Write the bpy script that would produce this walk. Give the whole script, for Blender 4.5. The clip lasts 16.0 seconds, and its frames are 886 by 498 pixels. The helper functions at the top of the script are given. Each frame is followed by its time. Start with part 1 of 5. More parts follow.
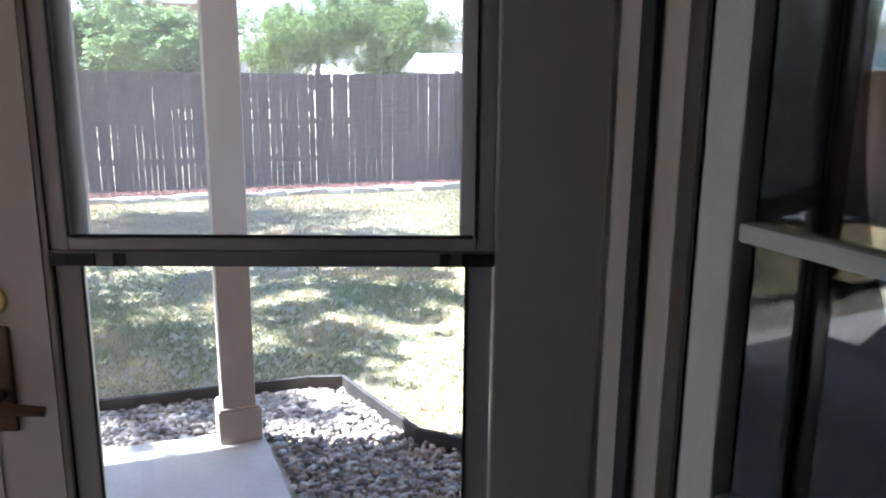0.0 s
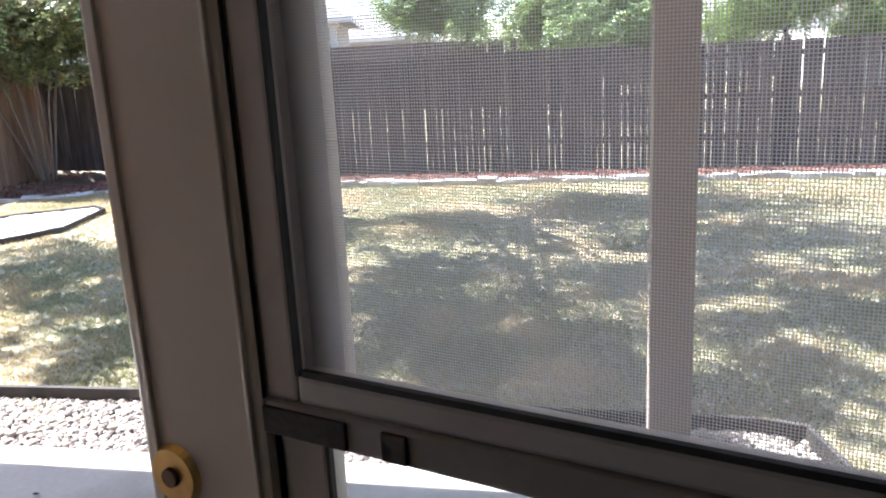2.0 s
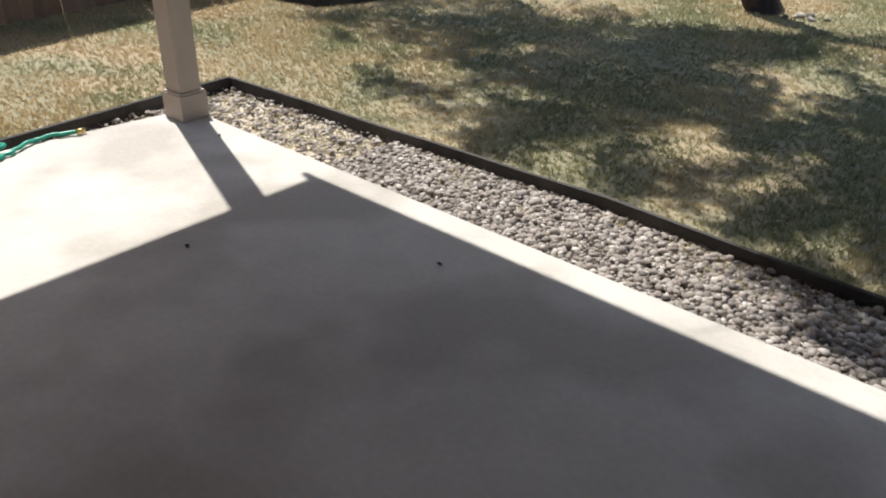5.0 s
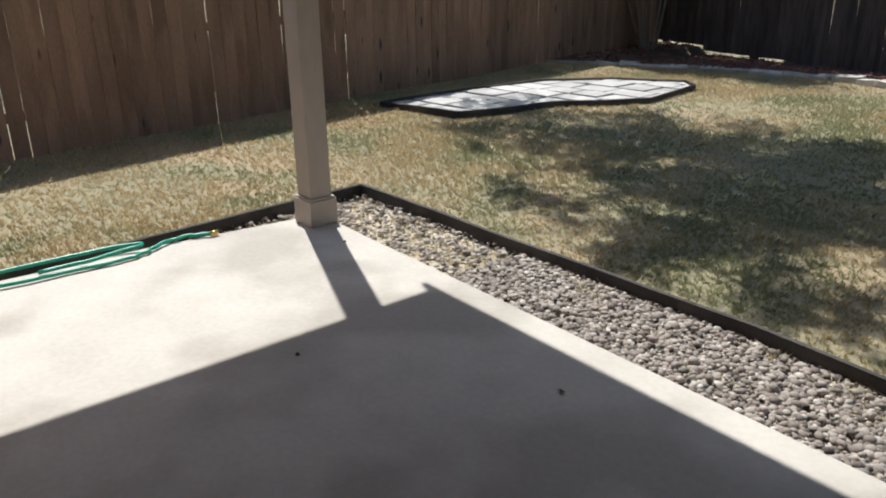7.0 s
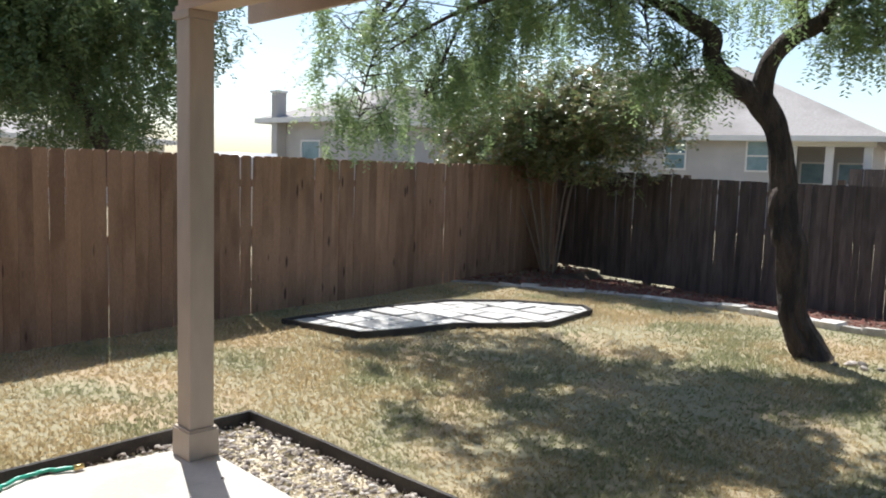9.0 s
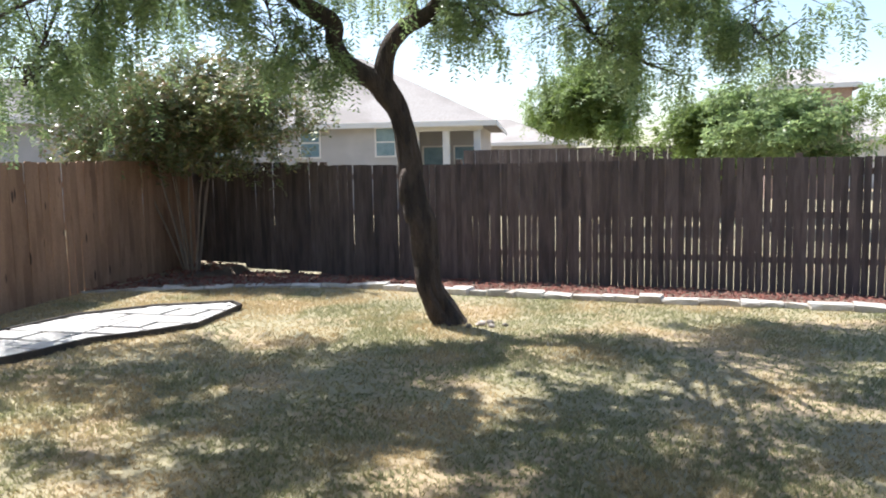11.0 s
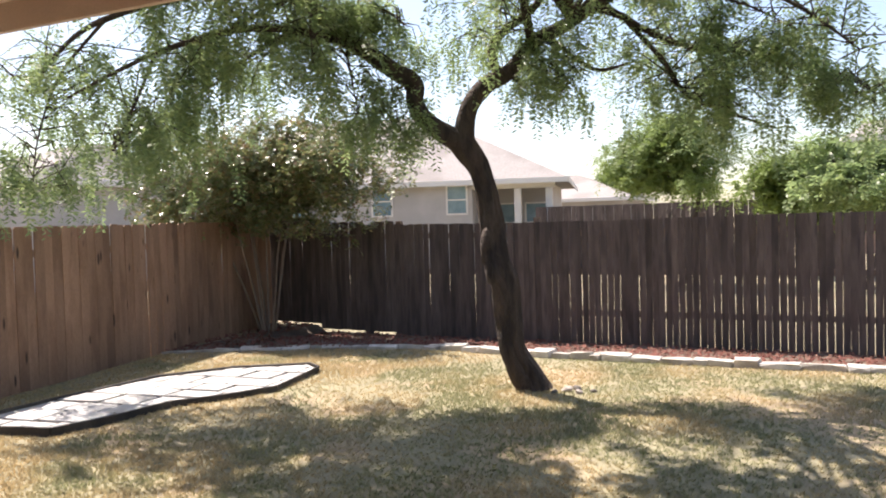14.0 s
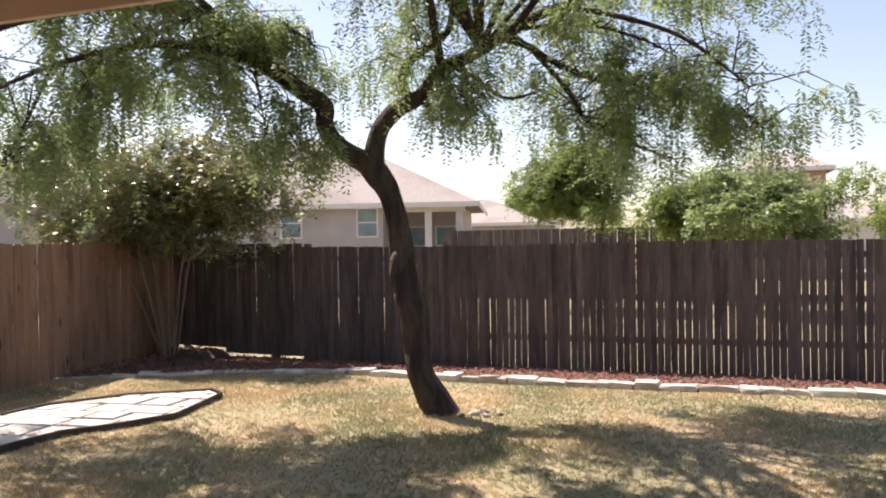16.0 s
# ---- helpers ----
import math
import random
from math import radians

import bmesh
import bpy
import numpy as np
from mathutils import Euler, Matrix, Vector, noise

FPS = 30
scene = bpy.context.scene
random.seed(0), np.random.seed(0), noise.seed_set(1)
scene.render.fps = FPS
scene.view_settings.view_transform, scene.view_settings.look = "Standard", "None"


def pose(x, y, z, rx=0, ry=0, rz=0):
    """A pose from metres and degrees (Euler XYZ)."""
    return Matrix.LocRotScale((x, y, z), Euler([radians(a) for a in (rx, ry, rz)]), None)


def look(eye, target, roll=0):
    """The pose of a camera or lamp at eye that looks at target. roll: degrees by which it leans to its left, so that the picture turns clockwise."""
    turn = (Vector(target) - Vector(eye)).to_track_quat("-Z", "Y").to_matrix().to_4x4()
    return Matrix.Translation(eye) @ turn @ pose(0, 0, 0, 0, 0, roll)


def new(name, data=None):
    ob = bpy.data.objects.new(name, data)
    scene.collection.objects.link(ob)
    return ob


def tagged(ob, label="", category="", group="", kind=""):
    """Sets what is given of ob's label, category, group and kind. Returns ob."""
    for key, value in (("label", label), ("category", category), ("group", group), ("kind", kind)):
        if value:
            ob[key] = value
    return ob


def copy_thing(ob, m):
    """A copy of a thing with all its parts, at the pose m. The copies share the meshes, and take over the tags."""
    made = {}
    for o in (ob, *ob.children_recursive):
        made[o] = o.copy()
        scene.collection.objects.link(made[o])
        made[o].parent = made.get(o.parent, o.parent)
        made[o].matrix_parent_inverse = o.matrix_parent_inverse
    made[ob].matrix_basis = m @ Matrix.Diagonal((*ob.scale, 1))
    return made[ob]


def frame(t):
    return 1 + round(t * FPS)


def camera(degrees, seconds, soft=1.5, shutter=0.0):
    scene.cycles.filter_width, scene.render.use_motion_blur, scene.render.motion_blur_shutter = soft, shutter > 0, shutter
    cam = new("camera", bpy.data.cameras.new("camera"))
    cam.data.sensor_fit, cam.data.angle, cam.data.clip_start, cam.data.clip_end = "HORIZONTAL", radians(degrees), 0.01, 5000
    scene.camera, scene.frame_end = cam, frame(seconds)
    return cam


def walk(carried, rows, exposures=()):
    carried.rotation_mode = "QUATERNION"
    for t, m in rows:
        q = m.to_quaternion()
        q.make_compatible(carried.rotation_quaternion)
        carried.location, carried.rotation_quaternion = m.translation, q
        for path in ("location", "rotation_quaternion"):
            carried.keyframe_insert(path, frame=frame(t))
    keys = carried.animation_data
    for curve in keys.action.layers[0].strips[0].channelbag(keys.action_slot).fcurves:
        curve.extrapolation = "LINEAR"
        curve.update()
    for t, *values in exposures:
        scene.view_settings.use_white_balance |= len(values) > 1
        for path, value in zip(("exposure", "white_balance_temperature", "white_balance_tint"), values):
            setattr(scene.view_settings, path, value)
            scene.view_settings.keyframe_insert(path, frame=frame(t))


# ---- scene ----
# camera and its walk: seconds, x, y, z, yaw, pitch, roll
cam = camera(58.46, 16.0, soft=2.0)
PATH = [
    (0.0, 4.346, -3.540, 1.709, -21.48, -12.88, -0.52),
    (0.5, 4.408, -3.252, 1.661, -13.22, -14.56, 1.22),
    (1.0, 4.463, -3.059, 1.687, -4.42, -15.44, 2.89),
    (1.5, 4.393, -2.772, 1.619, 2.23, -14.87, 2.78),
    (2.0, 4.423, -2.793, 1.659, 9.68, -13.92, 2.91),
    (2.5, 4.314, -2.755, 1.650, 14.28, -12.99, 1.19),
    (3.0, 4.228, -2.748, 1.677, 18.60, -12.20, -0.96),
    (3.5, 4.130, -2.490, 1.670, 24.28, -14.09, -1.42),
    (4.0, 4.085, -2.410, 1.656, 31.02, -19.81, -2.11),
    (4.5, 4.075, -2.400, 1.645, 36.78, -28.92, -0.69),
    (7.0, 3.945, -2.196, 1.559, 50.66, -20.92, 0.80),
    (7.5, 3.876, -2.085, 1.566, 51.51, -16.25, -0.39),
    (8.0, 3.839, -2.044, 1.584, 50.85, -11.59, -1.16),
    (8.5, 3.878, -2.017, 1.633, 48.89, -8.22, -1.77),
    (9.0, 3.950, -2.053, 1.671, 44.82, -5.90, -1.82),
    (9.5, 3.955, -1.979, 1.667, 39.83, -5.00, -1.64),
    (10.0, 3.932, -1.993, 1.652, 32.30, -5.05, -0.88),
    (12.5, 3.797, -1.766, 1.628, 10.94, -7.10, 2.48),
    (13.0, 3.719, -1.743, 1.631, 16.29, -6.03, 3.22),
    (13.5, 3.672, -1.737, 1.641, 21.11, -4.05, 2.53),
    (14.0, 3.662, -1.743, 1.663, 24.06, -2.07, 1.66),
    (14.5, 3.644, -1.720, 1.675, 24.77, -0.78, 1.09),
    (15.0, 3.641, -1.679, 1.675, 24.00, -0.44, 0.57),
    (15.5, 3.650, -1.688, 1.673, 21.62, -0.44, 0.57),
    (16.0, 3.680, -1.733, 1.672, 17.63, -0.57, 0.97),
]
EXPOSURES = [(0.0, 2.7, 5300, 13), (1.0, 2.25, 5450, 14), (2.0, 2.2, 5750, 14), (2.7, 2.3, 6000, 14), (3.5, 1.62, 6050, 12), (4.0, 1.0, 6250, 11), (4.5, 0.55, 6250, 10), (7.0, 0.17, 6150, 9), (8.0, 0.06, 6150, 9), (9.0, 0.7, 6150, 9), (10.0, 0.88, 6200, 10), (12.5, 1.42, 6350, 13), (13.5, 1.33, 6650, 16), (14.5, 0.97, 7100, 20), (16.0, 0.9, 7300, 23)]

walk(cam, [(t, pose(x, y, z, 90 + p, r, a)) for t, x, y, z, a, p, r in PATH], EXPOSURES)

# ---- sky and sun ----
SUN_EL, SUN_AZ = 59.0, (-0.929, 0.370)
world = bpy.data.worlds.new("world")
scene.world = world
world.use_nodes = True
wn = world.node_tree
sky = wn.nodes.new("ShaderNodeTexSky")
sky.sky_type, sky.sun_disc = "NISHITA", False
sky.sun_elevation, sky.sun_rotation = radians(SUN_EL), math.atan2(SUN_AZ[0], SUN_AZ[1])
sky.dust_density, sky.air_density = 1.2, 1.0
wn.links.new(sky.outputs[0], wn.nodes["Background"].inputs[0])
wn.nodes["Background"].inputs[1].default_value = 0.12
sun_data = bpy.data.lights.new("sun", "SUN")
sun_data.energy, sun_data.angle, sun_data.color = 5.0, radians(0.6), (1.0, 0.96, 0.90)
sun_ob = new("sun", sun_data)
ce, se = math.cos(radians(SUN_EL)), math.sin(radians(SUN_EL))
sun_ob.matrix_world = look((SUN_AZ[0] * ce * 60, SUN_AZ[1] * ce * 60, se * 60), (0, 0, 0))


# ---- materials ----
def mat(name, a, b, scale=8.0, rough=0.7, bump=0.3, c=None, big=0.6, vary=0.0, metal=0.0, stretch=(1, 1, 1), fine=60.0, bump_dist=0.01, coat=0.0, grain=0.35, own=False, knots=0.0):
    """Two colours mixed by coarse and fine noise, a third in patches; vary: difference between pieces."""
    m = bpy.data.materials.new(name)
    m.use_nodes = True
    nt = m.node_tree
    bs = nt.nodes["Principled BSDF"]
    tc = nt.nodes.new("ShaderNodeTexCoord")
    mp = nt.nodes.new("ShaderNodeMapping")
    mp.inputs["Scale"].default_value = stretch
    if own:
        # each piece takes its own stretch of grain
        ge, ob = nt.nodes.new("ShaderNodeNewGeometry"), nt.nodes.new("ShaderNodeObjectInfo")
        sc = nt.nodes.new("ShaderNodeVectorMath")
        sc.operation = "SCALE"
        sc.inputs[0].default_value = (31.0, 17.0, 43.0)
        nt.links.new(ob.outputs["Random"], sc.inputs["Scale"])
        ad = nt.nodes.new("ShaderNodeVectorMath")
        nt.links.new(ge.outputs["Position"], ad.inputs[0])
        nt.links.new(sc.outputs[0], ad.inputs[1])
        nt.links.new(ad.outputs[0], mp.inputs[0])
    else:
        nt.links.new(tc.outputs["Object"], mp.inputs[0])

    def nz(sc, det=4.0):
        n = nt.nodes.new("ShaderNodeTexNoise")
        n.inputs["Scale"].default_value, n.inputs["Detail"].default_value = sc, det
        nt.links.new(mp.outputs[0], n.inputs["Vector"])
        return n

    def mix(fac, x, y, kind="MIX"):
        n = nt.nodes.new("ShaderNodeMix")
        n.data_type, n.blend_type = "RGBA", kind
        for s, v in ((n.inputs[0], fac), (n.inputs[6], x), (n.inputs[7], y)):
            if isinstance(v, (float, int)):
                s.default_value = v
            elif isinstance(v, tuple):
                s.default_value = (*v, 1)
            else:
                nt.links.new(v, s)
        return n.outputs[2]

    def ramp(src, lo, hi):
        n = nt.nodes.new("ShaderNodeMapRange")
        n.inputs[1].default_value, n.inputs[2].default_value = lo, hi
        nt.links.new(src, n.inputs[0])
        return n.outputs[0]

    n1, n2, n3 = nz(scale), nz(fine, 2.0), nz(big, 3.0)
    col = mix(ramp(n1.outputs[0], 0.35, 0.65), a, b)
    if c:
        col = mix(ramp(n3.outputs[0], 0.5, 0.62), col, c)
    col = mix(grain, col, mix(ramp(n2.outputs[0], 0.3, 0.7), (0.55, 0.55, 0.55), (1.35, 1.35, 1.35)), "MULTIPLY")
    if vary:
        oi = nt.nodes.new("ShaderNodeObjectInfo")
        hs = nt.nodes.new("ShaderNodeHueSaturation")
        v = nt.nodes.new("ShaderNodeMapRange")
        v.inputs[3].default_value, v.inputs[4].default_value = 1 - vary, 1 + vary
        nt.links.new(oi.outputs["Random"], v.inputs[0])
        nt.links.new(v.outputs[0], hs.inputs["Value"])
        nt.links.new(col, hs.inputs["Color"])
        col = hs.outputs[0]
    if knots:
        # dark oval knots, each of its own size
        vo = nt.nodes.new("ShaderNodeTexVoronoi")
        vo.inputs["Scale"].default_value = knots
        nt.links.new(mp.outputs[0], vo.inputs["Vector"])
        ks = nt.nodes.new("ShaderNodeSeparateXYZ")
        nt.links.new(vo.outputs["Color"], ks.inputs[0])
        kd = nt.nodes.new("ShaderNodeMath")
        kd.operation = "MULTIPLY_ADD"
        kd.inputs[1].default_value = 0.28
        nt.links.new(ks.outputs[0], kd.inputs[0])
        nt.links.new(vo.outputs["Distance"], kd.inputs[2])
        col = mix(ramp(kd.outputs[0], 0.26, 0.14), col, (0.045, 0.026, 0.018))
    nt.links.new(col, bs.inputs["Base Color"])
    bs.inputs["Roughness"].default_value = rough
    bs.inputs["Metallic"].default_value = metal
    bs.inputs["Coat Weight"].default_value = coat
    if bump:
        bp = nt.nodes.new("ShaderNodeBump")
        bp.inputs["Strength"].default_value, bp.inputs["Distance"].default_value = bump, bump_dist
        nt.links.new(n2.outputs[0], bp.inputs["Height"])
        nt.links.new(bp.outputs[0], bs.inputs["Normal"])
    return m


def island_mat(name, cols, rough=0.8, translucent=0.0, noise_scale=0.0, noise_cols=None):
    """For joined stuff: colour from a ramp by Random Per Island, and by patches on the ground."""
    m = bpy.data.materials.new(name)
    m.use_nodes = True
    nt = m.node_tree
    bs = nt.nodes["Principled BSDF"]
    ge = nt.nodes.new("ShaderNodeNewGeometry")

    def ramp_of(cs):
        r = nt.nodes.new("ShaderNodeValToRGB")
        while len(r.color_ramp.elements) < len(cs):
            r.color_ramp.elements.new(0.5)
        for i, cc in enumerate(cs):
            r.color_ramp.elements[i].position = i / max(1, len(cs) - 1)
            r.color_ramp.elements[i].color = (*cc, 1)
        return r
    r = ramp_of(cols)
    nt.links.new(ge.outputs["Random Per Island"], r.inputs[0])
    col = r.outputs[0]
    if noise_cols:
        tc = nt.nodes.new("ShaderNodeTexCoord")
        n = nt.nodes.new("ShaderNodeTexNoise")
        n.inputs["Scale"].default_value, n.inputs["Detail"].default_value = noise_scale, 4
        nt.links.new(tc.outputs["Object"], n.inputs["Vector"])
        mr = nt.nodes.new("ShaderNodeMapRange")
        mr.inputs[1].default_value, mr.inputs[2].default_value = 0.39, 0.53
        # the lawn is drier towards the cedar fence
        sx = nt.nodes.new("ShaderNodeSeparateXYZ")
        nt.links.new(tc.outputs["Object"], sx.inputs[0])
        dry = nt.nodes.new("ShaderNodeMapRange")
        for q, v in zip((1, 2, 3, 4), (-2.2, 0.8, -0.11, 0.0)):
            dry.inputs[q].default_value = v
        nt.links.new(sx.outputs[0], dry.inputs[0])
        ad = nt.nodes.new("ShaderNodeMath")
        nt.links.new(n.outputs[0], ad.inputs[0])
        nt.links.new(dry.outputs[0], ad.inputs[1])
        nt.links.new(ad.outputs[0], mr.inputs[0])
        r2 = ramp_of(noise_cols)
        nt.links.new(ge.outputs["Random Per Island"], r2.inputs[0])
        mx = nt.nodes.new("ShaderNodeMix")
        mx.data_type = "RGBA"
        nt.links.new(mr.outputs[0], mx.inputs[0])
        nt.links.new(col, mx.inputs[6])
        nt.links.new(r2.outputs[0], mx.inputs[7])
        col = mx.outputs[2]
    nt.links.new(col, bs.inputs["Base Color"])
    bs.inputs["Roughness"].default_value = rough
    if translucent:
        tr = nt.nodes.new("ShaderNodeBsdfTranslucent")
        nt.links.new(col, tr.inputs[0])
        ms = nt.nodes.new("ShaderNodeMixShader")
        ms.inputs[0].default_value = translucent
        nt.links.new(bs.outputs[0], ms.inputs[1])
        nt.links.new(tr.outputs[0], ms.inputs[2])
        nt.links.new(ms.outputs[0], nt.nodes["Material Output"].inputs[0])
    return m


def screen_mat():
    """Grey fly screen: a fine weave of thread over clear holes."""
    m = bpy.data.materials.new("fly_screen")
    m.use_nodes = True
    nt = m.node_tree
    bs = nt.nodes["Principled BSDF"]
    bs.inputs["Base Color"].default_value = (0.62, 0.60, 0.64, 1)
    bs.inputs["Roughness"].default_value = 0.6
    tc = nt.nodes.new("ShaderNodeTexCoord")
    waves = []
    for axis in ("X", "Z"):
        w = nt.nodes.new("ShaderNodeTexWave")
        w.bands_direction = axis
        w.inputs["Scale"].default_value = 200.0
        nt.links.new(tc.outputs["Object"], w.inputs["Vector"])
        g = nt.nodes.new("ShaderNodeMath")
        g.operation = "GREATER_THAN"
        g.inputs[1].default_value = 0.86
        nt.links.new(w.outputs["Fac"], g.inputs[0])
        waves.append(g.outputs[0])
    mxm = nt.nodes.new("ShaderNodeMath")
    mxm.operation = "MAXIMUM"
    nt.links.new(waves[0], mxm.inputs[0])
    nt.links.new(waves[1], mxm.inputs[1])
    tp = nt.nodes.new("ShaderNodeBsdfTransparent")
    # haze put into the thread: pale and translucent, for round threads lit from outside
    tl = nt.nodes.new("ShaderNodeBsdfTranslucent")
    tl.inputs[0].default_value = (0.60, 0.59, 0.63, 1)
    th = nt.nodes.new("ShaderNodeMixShader")
    th.inputs[0].default_value = 0.75
    nt.links.new(bs.outputs[0], th.inputs[1])
    nt.links.new(tl.outputs[0], th.inputs[2])
    ms = nt.nodes.new("ShaderNodeMixShader")
    nt.links.new(mxm.outputs[0], ms.inputs[0])
    nt.links.new(tp.outputs[0], ms.inputs[1])
    nt.links.new(th.outputs[0], ms.inputs[2])
    nt.links.new(ms.outputs[0], nt.nodes["Material Output"].inputs[0])
    return m


def glass_mat(name, tint=(0.95, 0.97, 0.96)):
    """Thin clear pane: see-through, with a gloss that grows at grazing angles."""
    m = bpy.data.materials.new(name)
    m.use_nodes = True
    nt = m.node_tree
    gl = nt.nodes.new("ShaderNodeBsdfGlossy")
    gl.inputs["Roughness"].default_value = 0.015
    tp = nt.nodes.new("ShaderNodeBsdfTransparent")
    tp.inputs[0].default_value = (*tint, 1)
    fr = nt.nodes.new("ShaderNodeFresnel")
    fr.inputs[0].default_value = 1.6
    ms = nt.nodes.new("ShaderNodeMixShader")
    nt.links.new(fr.outputs[0], ms.inputs[0])
    nt.links.new(tp.outputs[0], ms.inputs[1])
    nt.links.new(gl.outputs[0], ms.inputs[2])
    nt.links.new(ms.outputs[0], nt.nodes["Material Output"].inputs[0])
    return m


CONCRETE = mat("concrete", (0.53, 0.49, 0.43), (0.595, 0.55, 0.485), 3, 0.85, 0.08, (0.43, 0.39, 0.335), 1.1, fine=35, bump_dist=0.004, grain=0.12)
SOIL = mat("soil", (0.15, 0.11, 0.08), (0.22, 0.165, 0.12), 9, 0.95, 0.8, (0.11, 0.08, 0.06), 1.4)
LAWN = mat("lawn_ground", (0.245, 0.22, 0.135), (0.32, 0.28, 0.175), 3.5, 0.95, 0.5, (0.37, 0.285, 0.18), 0.8, bump_dist=0.02)
FENCE_L = mat("cedar_board", (0.275, 0.163, 0.103), (0.335, 0.201, 0.131), 1.6, 0.85, 0.5, (0.23, 0.132, 0.082), 1.1, vary=0.18, stretch=(4, 4, 1), fine=24, grain=0.30, own=True, knots=2.4)
FENCE_B = mat("grey_board", (0.098, 0.074, 0.066), (0.148, 0.114, 0.102), 3, 0.9, 0.5, (0.076, 0.059, 0.055), 1.5, vary=0.28, stretch=(6, 6, 1), own=True)
RAIL = mat("fence_rail", (0.14, 0.10, 0.08), (0.20, 0.14, 0.10), 4, 0.9, 0.4)
TAN = mat("tan_paint", (0.42, 0.345, 0.275), (0.46, 0.38, 0.305), 4, 0.6, 0.08, (0.38, 0.31, 0.245), 2.2, fine=22, bump_dist=0.004, stretch=(1, 1, 0.3), grain=0.10)
SOFFIT = mat("soffit_paint", (0.54, 0.40, 0.29), (0.58, 0.44, 0.32), 3, 0.6, 0.15, (0.50, 0.37, 0.27), 1.2, fine=90, grain=0.10)
DOOR_PAINT = mat("door_enamel", (0.58, 0.52, 0.45), (0.60, 0.535, 0.465), 2.5, 0.28, 0.03, (0.565, 0.505, 0.435), 1.2, fine=14, bump_dist=0.002, grain=0.05)
SASH = mat("sash_enamel", (0.52, 0.48, 0.45), (0.55, 0.51, 0.48), 3, 0.4, 0.06, fine=120, grain=0.05)
# grey rail enamel, darker than the sash: the rail's shade is in the colour
RAIL_SHADED = mat("shaded_rail_enamel", (0.27, 0.25, 0.235), (0.31, 0.285, 0.265), 3, 0.4, 0.06, fine=120, grain=0.08)
WHITE = mat("white_paint", (0.70, 0.70, 0.70), (0.76, 0.76, 0.76), 3, 0.45, 0.08, fine=100, grain=0.05)
BLACK = mat("black_rubber", (0.015, 0.015, 0.017), (0.03, 0.03, 0.03), 20, 0.7, 0.2)
EDGING = mat("edging_plastic", (0.028, 0.024, 0.022), (0.05, 0.042, 0.036), 6, 0.75, 0.4, (0.07, 0.06, 0.05), 2.0)
BRASS = mat("brass", (0.80, 0.58, 0.22), (0.72, 0.50, 0.18), 10, 0.28, 0.05, metal=1.0)
BRONZE = mat("dark_bronze", (0.10, 0.06, 0.035), (0.14, 0.09, 0.05), 10, 0.4, 0.1, metal=0.6)
STONE = mat("border_stone", (0.47, 0.44, 0.395), (0.60, 0.56, 0.505), 7, 0.9, 0.6, (0.36, 0.325, 0.28), 2.5, vary=0.2, own=True)
FLAG = mat("flagstone", (0.47, 0.455, 0.43), (0.58, 0.56, 0.53), 4, 0.85, 0.5, (0.40, 0.38, 0.36), 1.5, vary=0.22, own=True)
PEBBLE = mat("river_pebble", (0.24, 0.20, 0.17), (0.38, 0.33, 0.285), 14, 0.75, 0.3, vary=0.5, own=True)
DIRT = mat("pale_dirt", (0.50, 0.43, 0.33), (0.64, 0.56, 0.44), 12, 0.95, 0.6, (0.42, 0.36, 0.26), 2.5)
PEBBLES = island_mat("river_pebbles", [(0.085, 0.07, 0.06), (0.27, 0.225, 0.19), (0.42, 0.365, 0.315), (0.22, 0.185, 0.155), (0.64, 0.59, 0.52)], 0.8)
MULCH = island_mat("red_mulch", [(0.16, 0.055, 0.04), (0.24, 0.09, 0.065), (0.13, 0.06, 0.045), (0.27, 0.15, 0.11)], 0.95)
GRASS = island_mat("grass", [(0.49, 0.38, 0.205), (0.57, 0.455, 0.265), (0.52, 0.405, 0.22), (0.62, 0.515, 0.325)], 0.85, 0.42, 1.1, [(0.27, 0.285, 0.145), (0.33, 0.33, 0.175), (0.40, 0.375, 0.215), (0.285, 0.295, 0.15)])
STRAW = island_mat("straw", [(0.55, 0.47, 0.30), (0.66, 0.58, 0.40), (0.46, 0.39, 0.23), (0.36, 0.33, 0.17)], 0.8, 0.4)
BARK = mat("bark", (0.060, 0.043, 0.034), (0.10, 0.073, 0.058), 6, 0.95, 1.0, (0.04, 0.03, 0.025), 3, stretch=(3, 3, 0.8), fine=25, bump_dist=0.03)
BARK_PALE = mat("pale_bark", (0.20, 0.15, 0.12), (0.28, 0.22, 0.17), 6, 0.9, 0.5, stretch=(3, 3, 0.8))
LEAF = island_mat("mesquite_leaves", [(0.165, 0.235, 0.105), (0.235, 0.32, 0.14), (0.34, 0.42, 0.17), (0.20, 0.275, 0.125)], 0.40, 0.58)
LEAF_D = island_mat("oak_leaves", [(0.09, 0.13, 0.05), (0.12, 0.165, 0.06), (0.16, 0.21, 0.08), (0.10, 0.14, 0.055)], 0.5, 0.4)
LEAF_B = island_mat("shrub_leaves", [(0.12, 0.16, 0.066), (0.18, 0.22, 0.09), (0.265, 0.28, 0.115), (0.27, 0.16, 0.095)], 0.3, 0.34)
LEAF_C = island_mat("bright_leaves", [(0.17, 0.24, 0.065), (0.24, 0.32, 0.09), (0.14, 0.20, 0.055), (0.28, 0.36, 0.12)], 0.6, 0.5)
ROOF = mat("shingles", (0.28, 0.255, 0.235), (0.35, 0.32, 0.295), 12, 0.95, 0.5, (0.25, 0.225, 0.205), 0.4)
SIDING = mat("house_siding", (0.42, 0.395, 0.375), (0.47, 0.44, 0.42), 2, 0.8, 0.3, (0.39, 0.365, 0.345), 0.3, grain=0.1)
